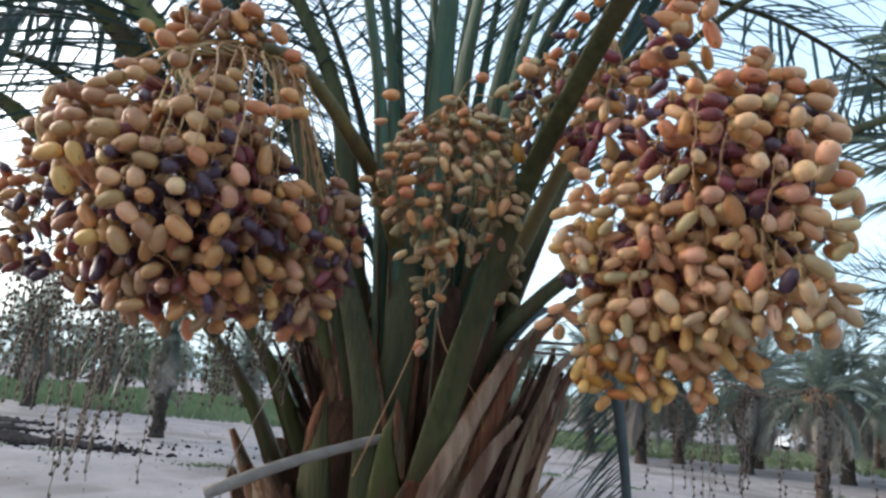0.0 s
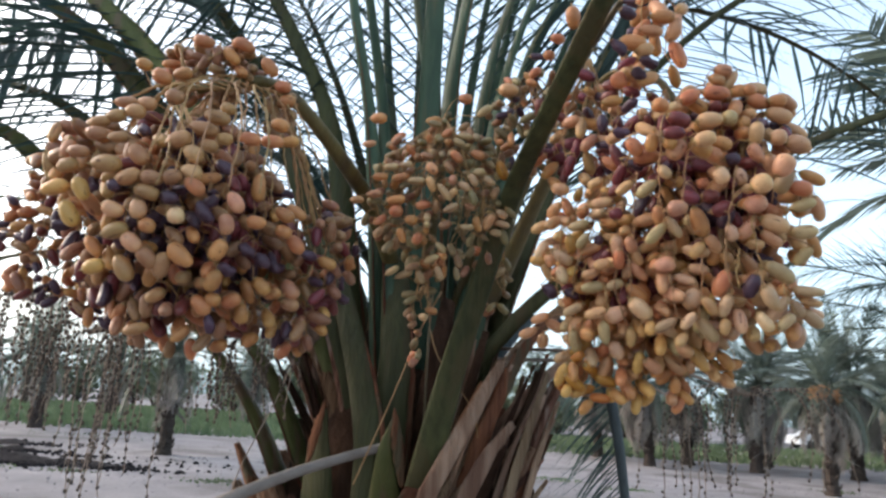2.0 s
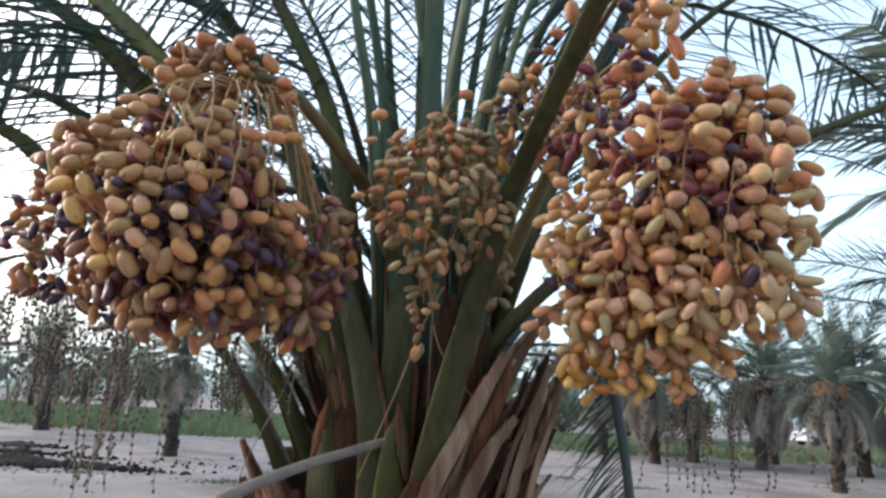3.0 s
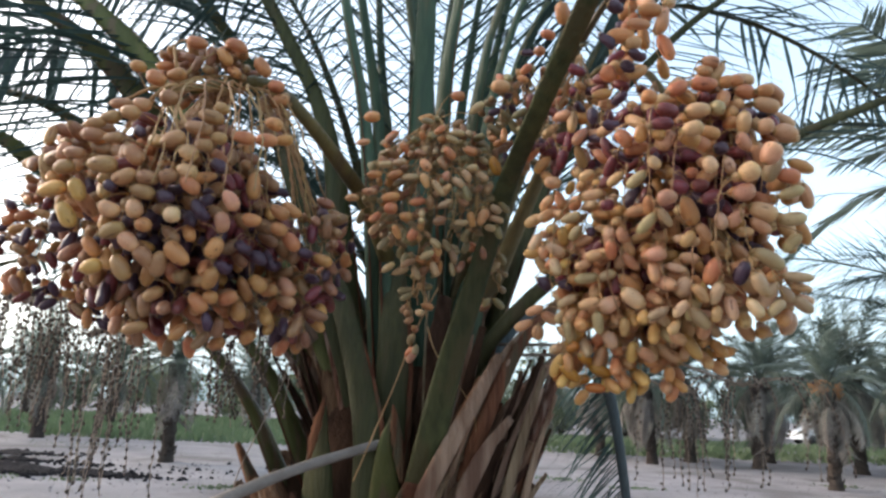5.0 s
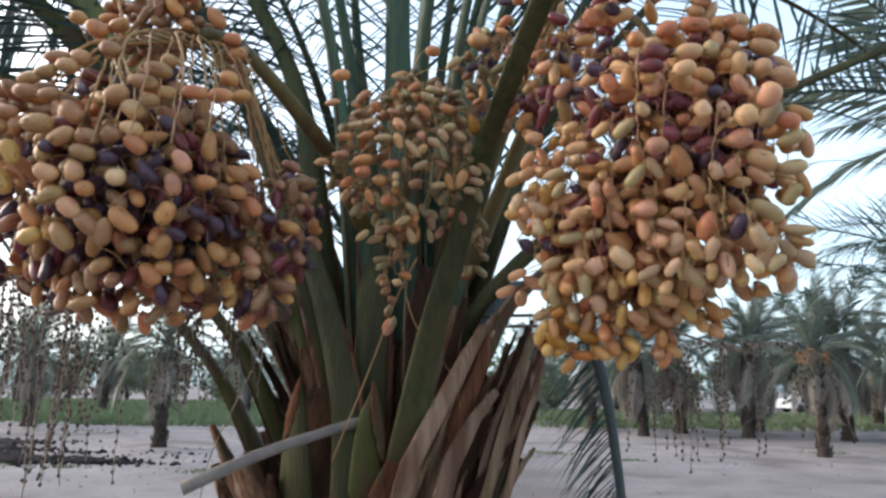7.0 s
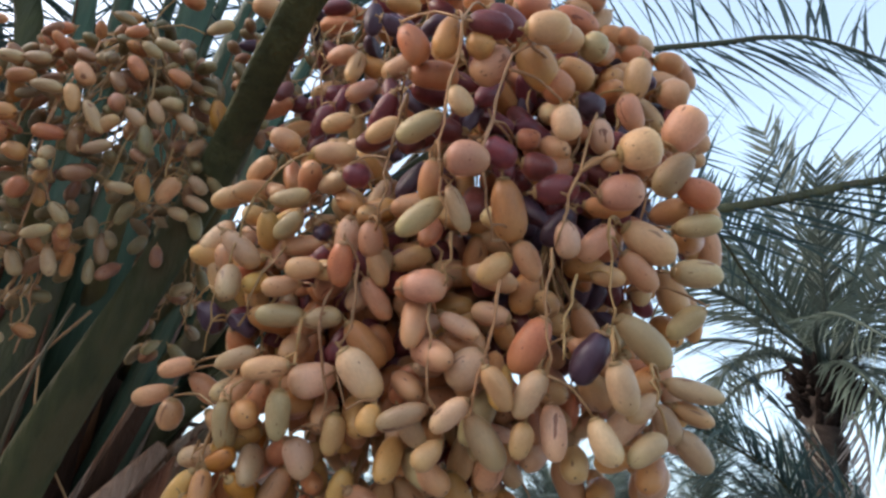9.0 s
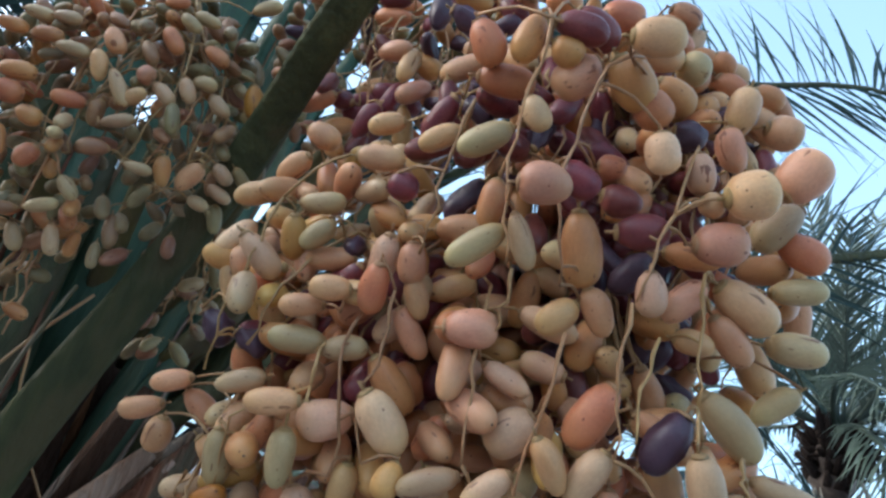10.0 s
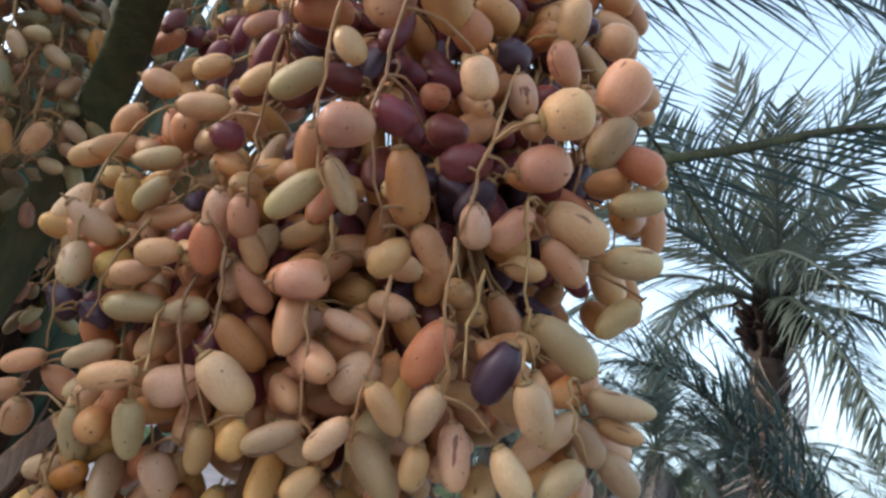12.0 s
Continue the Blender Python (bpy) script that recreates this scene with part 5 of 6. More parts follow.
left.fill((-0.50, 1.13, 1.975), (0.115, 0.08, 0.075), (-0.40, 1.12, 2.10), 60, 9, inner="bbo", low=2.5)
left.size = (0.018, 0.022)
left.palette, left.size = {"b": 6, "n": 2, "o": 2}, (0.0155, 0.0195)
left.fill((-0.325, 1.15, 2.165), (0.105, 0.055, 0.062), (-0.30, 1.13, 2.15), 64, 8, inner="bb", low=2.3)
left.size = (0.018, 0.022)
left.fill((-0.20, 1.185, 2.10), (0.035, 0.04, 0.06), (-0.205, 1.18, 2.15), 12, 4, inner="bo", low=2.4)
left.palette = {"b": 6, "o": 3, "r": 2, "k": 2}
left.fill((-0.135, 1.27, 1.83), (0.085, 0.08, 0.13), (-0.19, 1.19, 2.12), 70, 14, inner="kbbr", low=2.7)
# darker kinds low down: shade under the bunch put into the dates' colour
left.palette = {"y": 1, "o": 5, "b": 5, "k": 2, "r": 1}
left.fill((-0.31, 1.15, 1.705), (0.125, 0.09, 0.055), (-0.32, 1.14, 1.80), 44, 8, inner="orb", low=2.4)
left.fill((-0.17, 1.24, 1.735), (0.09, 0.08, 0.07), (-0.20, 1.22, 1.83), 34, 8, inner="kkrb", low=2.4)
# core of purple, red and brown skins, darkened to deepen the inner shade
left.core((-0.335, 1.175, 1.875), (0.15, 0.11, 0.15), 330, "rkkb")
left.join()

right = Bunch("heavy bunch of pale peach and olive dates", 2, {"p": 3, "t": 6, "g": 5, "w": 3.5, "o": 2.2, "k": 0.9, "r": 0.7}, (0.019, 0.025), front=(-0.36, -0.91, -0.19))
right.stalk([(0.18, 1.83, 1.82), (0.237, 1.776, 1.928), (0.340, 1.577, 2.143), (0.425, 1.397, 2.274), (0.470, 1.275, 2.255), (0.513, 1.20, 2.185), (0.532, 1.17, 2.115)], [0.03, 0.024, 0.02, 0.016, 0.012, 0.007])
fruit = right.own
fruit((0.475, 0.993, 1.879), (0.0287, -0.0065, 0.0057), 0.0235, "p")
fruit((0.473, 1.063, 1.811), (0.0309, -0.0077, 0.0077), 0.0241, "p")
fruit((0.585, 1.023, 1.776), (-0.0091, 0.0160, -0.0337), 0.0236, "k")
fruit((0.546, 1.017, 1.889), (0.0302, -0.0083, 0.0092), 0.0234, "r")
fruit((0.542, 1.001, 1.935), (0.0125, 0.0077, -0.0217), 0.0215, "w")
fruit((0.590, 0.982, 1.917), (0.0263, -0.0086, 0.0113), 0.0291, "p")
fruit((0.589, 1.004, 1.893), (0.0299, -0.0082, 0.0091), 0.0265, "p")
fruit((0.518, 1.036, 1.873), (0.0185, 0.0152, -0.0408), 0.0252, "o")
fruit((0.458, 1.047, 1.856), (-0.0262, 0.0161, -0.0284), 0.0180, "g")
fruit((0.481, 1.033, 1.862), (0.0200, 0.0091, -0.0273), 0.0143, "g")
fruit((0.459, 1.042, 1.883), (0.0025, 0.0121, -0.0285), 0.0176, "o")
fruit((0.443, 1.043, 1.925), (-0.0269, 0.0136, -0.0225), 0.0190, "g")
fruit((0.419, 1.087, 1.941), (-0.0236, 0.0116, -0.0191), 0.0169, "t")
fruit((0.430, 1.096, 1.849), (0.0084, 0.0099, -0.0254), 0.0197, "t")
fruit((0.377, 1.171, 1.859), (-0.0362, 0.0099, -0.0110), 0.0183, "t")
fruit((0.386, 1.108, 1.818), (-0.0265, 0.0065, -0.0063), 0.0179, "t")
fruit((0.372, 1.130, 1.807), (-0.0285, 0.0078, -0.0087), 0.0162, "t")
fruit((0.377, 1.139, 1.786), (-0.0377, 0.0078, -0.0058), 0.0193, "g")
fruit((0.409, 1.127, 1.788), (0.0275, -0.0083, 0.0103), 0.0171, "g")
fruit((0.314, 1.218, 1.790), (0.0258, 0.0043, -0.0181), 0.0265, "k")
fruit((0.346, 1.181, 1.781), (0.0250, 0.0002, -0.0086), 0.0207, "k")
fruit((0.298, 1.232, 1.744), (-0.0286, 0.0097, -0.0130), 0.0165, "t")
fruit((0.280, 1.261, 1.721), (-0.0316, 0.0106, -0.0140), 0.0179, "t")
fruit((0.304, 1.237, 1.705), (-0.0007, 0.0112, -0.0253), 0.0213, "t")
fruit((0.325, 1.244, 1.733), (0.0300, 0.0032, -0.0170), 0.0200, "t")
fruit((0.350, 1.183, 1.754), (-0.0316, 0.0113, -0.0156), 0.0170, "g")
fruit((0.378, 1.120, 1.741), (-0.0328, 0.0090, -0.0100), 0.0177, "t")
fruit((0.413, 1.138, 1.744), (-0.0333, 0.0107, -0.0138), 0.0269, "w")
fruit((0.445, 1.103, 1.748), (0.0333, 0.0075, -0.0278), 0.0264, "w")
fruit((0.446, 1.129, 1.776), (0.0349, 0.0068, -0.0269), 0.0229, "o")
fruit((0.355, 1.191, 1.702), (0.0112, 0.0147, -0.0374), 0.0198, "g")
fruit((0.395, 1.136, 1.712), (0.0068, 0.0143, -0.0350), 0.0187, "g")
fruit((0.339, 1.221, 1.677), (-0.0314, 0.0095, -0.0116), 0.0184, "g")
fruit((0.437, 1.142, 1.707), (0.0010, 0.0131, -0.0304), 0.0184, "t")
fruit((0.478, 1.083, 1.722), (-0.0307, 0.0120, -0.0175), 0.0165, "g")
fruit((0.506, 1.078, 1.793), (0.0315, -0.0003, -0.0095), 0.0149, "w")
fruit((0.517, 1.079, 1.764), (-0.0182, 0.0139, -0.0259), 0.0270, "w")
fruit((0.531, 1.043, 1.747), (0.0228, 0.0072, -0.0239), 0.0157, "t")
fruit((0.554, 1.044, 1.748), (-0.0104, 0.0151, -0.0313), 0.0184, "w")
fruit((0.551, 1.047, 1.782), (-0.0121, 0.0182, -0.0378), 0.0238, "o")
fruit((0.507, 1.064, 1.727), (-0.0189, 0.0128, -0.0231), 0.0161, "w")
fruit((0.629, 1.035, 1.800), (0.0434, 0.0047, -0.0248), 0.0229, "g")
fruit((0.604, 1.012, 1.758), (0.0180, 0.0099, -0.0286), 0.0199, "w")
fruit((0.669, 1.034, 1.774), (0.0427, -0.0046, -0.0032), 0.0159, "g")
fruit((0.557, 1.015, 1.852), (0.0094, 0.0088, -0.0231), 0.0182, "w")
fruit((0.582, 1.023, 1.859), (-0.0164, 0.0133, -0.0251), 0.0188, "p")
fruit((0.540, 1.045, 1.842), (0.0203, 0.0072, -0.0230), 0.0182, "t")
fruit((0.519, 1.052, 1.833), (-0.0170, 0.0114, -0.0206), 0.0192, "t")
fruit((0.621, 1.020, 1.869), (0.0404, 0.0008, -0.0149), 0.0260, "p")
fruit((0.618, 1.027, 1.848), (0.0296, 0.0045, -0.0198), 0.0190, "t")
fruit((0.673, 1.042, 1.906), (0.0354, -0.0097, 0.0108), 0.0184, "g")
fruit((0.669, 1.035, 1.862), (0.0377, -0.0072, 0.0044), 0.0217, "g")
fruit((0.674, 1.056, 1.830), (-0.0207, 0.0136, -0.0244), 0.0184, "g")
fruit((0.596, 1.029, 1.839), (0.0246, -0.0038, 0.0008), 0.0154, "t")
fruit((0.645, 1.032, 1.939), (-0.0188, 0.0166, -0.0321), 0.0237, "g")
fruit((0.668, 1.036, 1.931), (0.0355, -0.0014, -0.0081), 0.0239, "o")
fruit((0.624, 0.986, 1.947), (0.0138, -0.0142, 0.0281), 0.0295, "p")
fruit((0.635, 1.022, 2.006), (0.0249, -0.0034, -0.0002), 0.0246, "p")
fruit((0.606, 1.028, 2.014), (0.0010, 0.0143, -0.0332), 0.0221, "p")
fruit((0.607, 1.034, 1.986), (0.0187, 0.0085, -0.0255), 0.0198, "p")
fruit((0.564, 1.015, 1.967), (0.0219, -0.0044, 0.0030), 0.0230, "k")
fruit((0.516, 1.006, 1.979), (0.0290, 0.0068, -0.0249), 0.0272, "o")
fruit((0.485, 1.025, 1.984), (-0.0211, 0.0138, -0.0249), 0.0263, "p")
fruit((0.447, 1.056, 1.983), (0.0394, -0.0074, 0.0043), 0.0237, "o")
fruit((0.468, 1.031, 1.949), (0.0180, 0.0045, -0.0161), 0.0176, "w")
fruit((0.507, 0.959, 1.973), (0.0295, -0.0067, 0.0058), 0.0226, "p")
fruit((0.475, 1.002, 2.000), (0.0340, -0.0047, -0.0003), 0.0217, "r")
fruit((0.472, 1.012, 1.989), (0.0208, -0.0010, -0.0044), 0.0212, "o")
fruit((0.448, 1.024, 1.996), (-0.0032, 0.0137, -0.0304), 0.0206, "o")
fruit((0.571, 1.007, 1.936), (0.0111, 0.0083, -0.0227), 0.0177, "w")
fruit((0.580, 1.004, 1.916), (0.0153, -0.0012, -0.0021), 0.0156, "p")
fruit((0.524, 1.030, 1.933), (0.0176, -0.0040, 0.0036), 0.0165, "o")
fruit((0.536, 1.033, 1.914), (0.0261, -0.0040, 0.0008), 0.0218, "r")
fruit((0.500, 1.014, 1.904), (0.0251, 0.0005, -0.0091), 0.0212, "r")
fruit((0.407, 1.099, 1.901), (0.0219, -0.0026, -0.0011), 0.0206, "r")
fruit((0.386, 1.109, 1.921), (0.0337, -0.0075, 0.0062), 0.0184, "p")
fruit((0.380, 1.133, 1.963), (-0.0250, 0.0087, -0.0120), 0.0177, "t")
fruit((0.356, 1.169, 1.899), (0.0330, -0.0090, 0.0101), 0.0178, "g")
fruit((0.297, 1.227, 1.909), (-0.0343, 0.0115, -0.0153), 0.0205, "t")
fruit((0.362, 1.157, 1.868), (-0.0175, 0.0121, -0.0221), 0.0179, "g")
fruit((0.312, 1.208, 1.844), (0.0089, 0.0082, -0.0217), 0.0190, "p")
fruit((0.441, 1.103, 1.830), (0.0154, 0.0080, -0.0232), 0.0159, "t")
fruit((0.446, 1.115, 1.810), (0.0264, 0.0075, -0.0257), 0.0172, "t")
fruit((0.330, 1.220, 1.981), (0.0314, -0.0020, -0.0054), 0.0229, "p")
fruit((0.578, 1.056, 1.729), (0.0080, 0.0000, -0.0380), 0.0188, "w")
fruit((0.537, 1.076, 1.716), (0.0290, 0.0000, -0.0320), 0.0209, "g")
fruit((0.601, 1.024, 1.725), (0.0190, 0.0000, -0.0260), 0.0183, "w")
fruit((0.417, 1.154, 1.686), (0.0150, 0.0000, -0.0280), 0.0221, "w")
fruit((0.656, 1.046, 1.749), (0.0170, 0.0000, -0.0240), 0.0172, "g")
fruit((0.677, 1.046, 1.735), (0.0260, 0.0000, -0.0230), 0.0186, "g")
fruit((0.630, 1.024, 1.725), (-0.0230, 0.0000, -0.0220), 0.0168, "g")
fruit((0.625, 1.024, 1.752), (-0.0200, 0.0000, -0.0200), 0.0152, "w")
fruit((0.676, 1.046, 1.760), (0.0320, 0.0000, -0.0070), 0.0142, "t")
fruit((0.612, 1.024, 1.767), (0.0090, 0.0000, -0.0290), 0.0150, "t")
fruit((0.556, 1.056, 1.719), (-0.0030, 0.0000, -0.0250), 0.0160, "t")
fruit((0.458, 1.095, 1.717), (-0.0040, 0.0000, -0.0230), 0.0172, "y")
fruit((0.499, 1.076, 1.700), (-0.0150, 0.0000, -0.0200), 0.0165, "t")
right.strand([(0.504, 0.971, 1.984), (0.490, 0.993, 1.959), (0.489, 1.001, 1.938), (0.488, 1.008, 1.903), (0.496, 1.015, 1.867), (0.507, 1.024, 1.841)], radius=0.0008, wiggle=0.0024)
right.strand([(0.453, 0.996, 1.992), (0.457, 1.014, 1.952), (0.457, 1.022, 1.914), (0.465, 1.026, 1.874), (0.476, 1.034, 1.845)], radius=0.0008, wiggle=0.0024)
right.strand([(0.429, 1.037, 1.946), (0.427, 1.058, 1.907), (0.431, 1.068, 1.870), (0.431, 1.074, 1.856)], radius=0.0008, wiggle=0.0024)
right.strand([(0.425, 1.092, 1.827), (0.431, 1.098, 1.790), (0.428, 1.105, 1.757), (0.441, 1.106, 1.722)], radius=0.0008, wiggle=0.0024)
right.strand([(0.328, 1.159, 1.887), (0.325, 1.160, 1.841), (0.321, 1.165, 1.800), (0.324, 1.181, 1.753)], radius=0.0008, wiggle=0.0024)
right.strand([(0.547, 1.015, 1.843), (0.549, 1.022, 1.817), (0.554, 1.022, 1.785), (0.557, 1.023, 1.758)], radius=0.0008, wiggle=0.0024)
right.strand([(0.582, 1.004, 1.871), (0.589, 1.011, 1.843), (0.595, 1.016, 1.815), (0.595, 1.015, 1.798)], radius=0.0008, wiggle=0.0024)
right.strand([(0.519, 1.031, 1.818), (0.521, 1.038, 1.792), (0.517, 1.043, 1.762), (0.518, 1.049, 1.728)], radius=0.0008, wiggle=0.0024)
right.strand([(0.479, 1.061, 1.800), (0.487, 1.064, 1.767), (0.490, 1.065, 1.735)], radius=0.0008, wiggle=0.0024)
right.strand([(0.394, 1.121, 1.782), (0.396, 1.125, 1.756), (0.356, 1.168, 1.729), (0.360, 1.189, 1.681)], radius=0.0008, wiggle=0.0024)
right.strand([(0.556, 1.001, 1.898), (0.550, 1.006, 1.870), (0.549, 1.014, 1.843)], radius=0.0008, wiggle=0.0024)
right.strand([(0.480, 1.033, 1.844), (0.483, 1.045, 1.823), (0.485, 1.052, 1.811)], radius=0.0008, wiggle=0.0024)
right.strand([(0.624, 1.014, 1.779), (0.626, 1.008, 1.752)], radius=0.0008, wiggle=0.0024)
right.strand([(0.567, 1.015, 1.829), (0.564, 1.019, 1.795), (0.565, 1.017, 1.769)], radius=0.0008, wiggle=0.0024)
fruit((0.587, 1.102, 2.160), (0.0305, 0.0027, -0.0015), 0.0222, "t")
fruit((0.578, 1.108, 2.147), (0.0279, 0.0032, -0.0043), 0.0201, "t")
fruit((0.569, 1.086, 2.111), (0.0461, 0.0038, -0.0008), 0.0244, "o")
fruit((0.613, 1.107, 2.125), (0.0274, 0.0006, 0.0065), 0.0232, "o")
fruit((0.520, 1.065, 2.092), (0.0315, -0.0016, 0.0168), 0.0240, "o")
fruit((0.539, 1.033, 2.037), (0.0405, 0.0016, 0.0066), 0.0255, "p")
fruit((0.641, 1.105, 2.105), (0.0331, 0.0055, -0.0120), 0.0247, "o")
fruit((0.669, 1.093, 2.102), (0.0297, 0.0020, 0.0012), 0.0217, "o")
fruit((0.673, 1.101, 2.079), (0.0435, 0.0055, -0.0088), 0.0261, "p")
fruit((0.701, 1.103, 2.031), (0.0403, 0.0040, -0.0036), 0.0268, "p")
fruit((0.471, 1.059, 2.072), (0.0266, 0.0037, -0.0066), 0.0238, "o")
fruit((0.534, 1.010, 1.970), (0.0224, 0.0050, -0.0134), 0.0246, "o")
fruit((0.549, 1.015, 1.991), (0.0299, 0.0044, -0.0084), 0.0223, "o")
fruit((0.435, 1.086, 2.201), (0.0474, 0.0039, -0.0008), 0.0268, "o")
fruit((0.484, 1.078, 2.246), (0.0418, 0.0035, -0.0010), 0.0251, "o")
fruit((0.504, 1.084, 2.224), (-0.0076, 0.0074, -0.0328), 0.0234, "t")
fruit((0.455, 1.089, 2.190), (0.0305, 0.0008, 0.0067), 0.0251, "t")
fruit((0.465, 1.080, 2.220), (0.0390, 0.0040, -0.0038), 0.0195, "t")
fruit((0.355, 1.267, 2.364), (0.0077, 0.0115, -0.0451), 0.0300, "o")
fruit((0.328, 1.299, 2.336), (0.0307, 0.0037, -0.0054), 0.0204, "o")
fruit((0.421, 1.134, 2.156), (0.0150, 0.0072, -0.0246), 0.0289, "o")
fruit((0.463, 1.094, 2.171), (0.0310, 0.0061, -0.0150), 0.0251, "k")
fruit((0.373, 1.317, 2.110), (0.0593, 0.0048, -0.0008), 0.0330, "r")
fruit((0.387, 1.108, 2.062), (0.0035, 0.0074, -0.0295), 0.0194, "k")
fruit((0.409, 1.063, 2.027), (0.0290, 0.0026, -0.0014), 0.0211, "k")
fruit((0.338, 1.360, 2.099), (0.0377, 0.0066, -0.0150), 0.0341, "r")
fruit((0.410, 1.143, 2.120), (0.0344, 0.0010, 0.0070), 0.0202, "o")
fruit((0.425, 1.073, 2.249), (0.0281, 0.0046, -0.0097), 0.0251, "k")
fruit((0.290, 1.343, 2.320), (0.0314, 0.0022, 0.0013), 0.0210, "k")
fruit((0.313, 1.322, 2.311), (0.0240, 0.0016, 0.0010), 0.0207, "o")
fruit((0.424, 1.039, 1.992), (0.0210, 0.0075, -0.0240), 0.0230, "o")
fruit((0.493, 1.036, 2.038), (0.0361, 0.0055, -0.0110), 0.0257, "r")
fruit((0.392, 1.282, 2.141), (0.0325, 0.0045, -0.0081), 0.0246, "o")
fruit((0.453, 1.126, 2.165), (0.0260, 0.0052, -0.0129), 0.0229, "k")
fruit((0.410, 1.084, 2.190), (0.0256, 0.0077, -0.0233), 0.0223, "k")
fruit((0.571, 1.039, 2.043), (0.0231, 0.0022, -0.0016), 0.0256, "g")
fruit((0.628, 1.101, 2.124), (0.0222, 0.0041, -0.0098), 0.0220, "o")
right.palette = {"r": 8, "k": 1.2, "o": 1}
right.fill((0.485, 1.13, 1.975), (0.075, 0.06, 0.075), (0.51, 1.17, 2.14), 26, 7, inner="rrrk", low=2.6)
right.fill((0.585, 1.12, 2.0), (0.06, 0.05, 0.10), (0.55, 1.15, 2.14), 18, 5, inner="rrrk", low=2.6)
right.palette = {"p": 5, "o": 4, "t": 3, "w": 1.5, "k": 1.2, "r": 1.6}
right.fill((0.615, 1.175, 1.955), (0.135, 0.125, 0.20), (0.545, 1.17, 2.14), 190, 26, depth=(0.35, 1.0), inner="rrrkroo", low=2.9, taper=0.15)
right.fill((0.605, 1.15, 2.085), (0.12, 0.085, 0.075), (0.55, 1.17, 2.16), 44, 8, inner="okro", low=2.3)
right.fill((0.50, 1.16, 2.03), (0.09, 0.07, 0.10), (0.51, 1.17, 2.16), 16, 6, inner="rrro", low=2.5)
right.palette, right.size = {"t": 7, "g": 1.2, "w": 4, "y": 3.5, "o": 3.5, "p": 1}, (0.017, 0.022)
right.fill((0.475, 1.205, 1.79), (0.165, 0.13, 0.145), (0.50, 1.18, 2.02), 250, 30, inner="oortty", low=2.9)
right.fill((0.385, 1.225, 1.885), (0.095, 0.07, 0.10), (0.45, 1.20, 2.03), 70, 12, inner="rotk", low=2.7)
right.fill((0.60, 1.13, 1.765), (0.12, 0.09, 0.075), (0.58, 1.13, 1.90), 50, 8, inner="gty", low=2.5)
# orange fringe dates; their deeper tones also stand in for shade below
right.palette, right.size = {"o": 6, "s": 2.5, "y": 3, "t": 2}, (0.016, 0.020)
for x, y, z in ((0.345, 1.20, 1.66), (0.38, 1.21, 1.632), (0.425, 1.20, 1.65), (0.465, 1.21, 1.632), (0.525, 1.20, 1.645), (0.59, 1.18, 1.685)):
    right.fill((x, y, z), (0.022, 0.022, 0.045), (x + 0.01, y, z + 0.12), 8, 3, inner="oy", low=2.6)
# red and purple here also paint in the dark between outer dates
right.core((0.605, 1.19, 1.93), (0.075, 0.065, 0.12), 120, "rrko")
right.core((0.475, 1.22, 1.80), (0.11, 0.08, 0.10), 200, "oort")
right.join()

middle = Bunch("smaller bunch of unripe olive and orange dates", 3, {"d": 9, "g": 1.5, "b": 4, "o": 2}, (0.013, 0.018))
middle.stalk([(0.01, 1.88, 1.75), (0.022, 1.817, 1.900), (0.069, 1.616, 2.108), (0.095, 1.50, 2.231), (0.094, 1.44, 2.226), (0.09, 1.42, 2.20)], [0.024, 0.02, 0.016, 0.012, 0.006])
fruit = middle.own
fruit((0.008, 1.347, 1.991), (0.0389, -0.0053, 0.0050), 0.0202, "o")
fruit((0.009, 1.352, 1.968), (0.0288, -0.0027, 0.0003), 0.0244, "o")
fruit((0.056, 1.355, 1.912), (-0.0139, 0.0091, -0.0220), 0.0198, "o")
fruit((0.128, 1.339, 2.086), (0.0227, 0.0059, -0.0221), 0.0195, "o")
fruit((0.080, 1.333, 2.057), (0.0186, 0.0063, -0.0221), 0.0205, "t")
fruit((0.123, 1.335, 2.033), (0.0170, 0.0002, -0.0048), 0.0205, "p")
fruit((0.200, 1.370, 1.957), (-0.0170, 0.0125, -0.0305), 0.0208, "t")
fruit((0.177, 1.359, 1.948), (0.0089, 0.0100, -0.0302), 0.0175, "o")
fruit((0.226, 1.384, 1.979), (0.0218, 0.0036, -0.0154), 0.0168, "g")
fruit((0.229, 1.395, 1.960), (0.0286, 0.0008, -0.0095), 0.0153, "g")
fruit((0.156, 1.351, 1.939), (0.0303, -0.0029, 0.0005), 0.0129, "g")
fruit((0.122, 1.337, 1.974), (0.0299, -0.0077, 0.0141), 0.0143, "g")
fruit((0.108, 1.332, 2.006), (0.0271, 0.0086, -0.0309), 0.0158, "g")
fruit((0.079, 1.332, 2.022), (0.0124, 0.0094, -0.0294), 0.0173, "t")
fruit((0.042, 1.346, 1.949), (0.0256, -0.0010, -0.0035), 0.0199, "o")
fruit((0.022, 1.359, 1.919), (0.0122, 0.0093, -0.0289), 0.0156, "o")
fruit((-0.031, 1.384, 1.931), (-0.0185, 0.0088, -0.0198), 0.0160, "g")
fruit((-0.085, 1.400, 2.005), (0.0305, -0.0028, 0.0003), 0.0167, "t")
fruit((-0.042, 1.369, 2.010), (0.0333, -0.0033, 0.0007), 0.0163, "t")
fruit((0.016, 1.341, 2.038), (0.0317, -0.0055, 0.0075), 0.0175, "o")
fruit((0.049, 1.333, 2.029), (0.0361, -0.0037, 0.0012), 0.0145, "g")
fruit((0.024, 1.431, 1.852), (0.0353, -0.0079, 0.0131), 0.0165, "g")
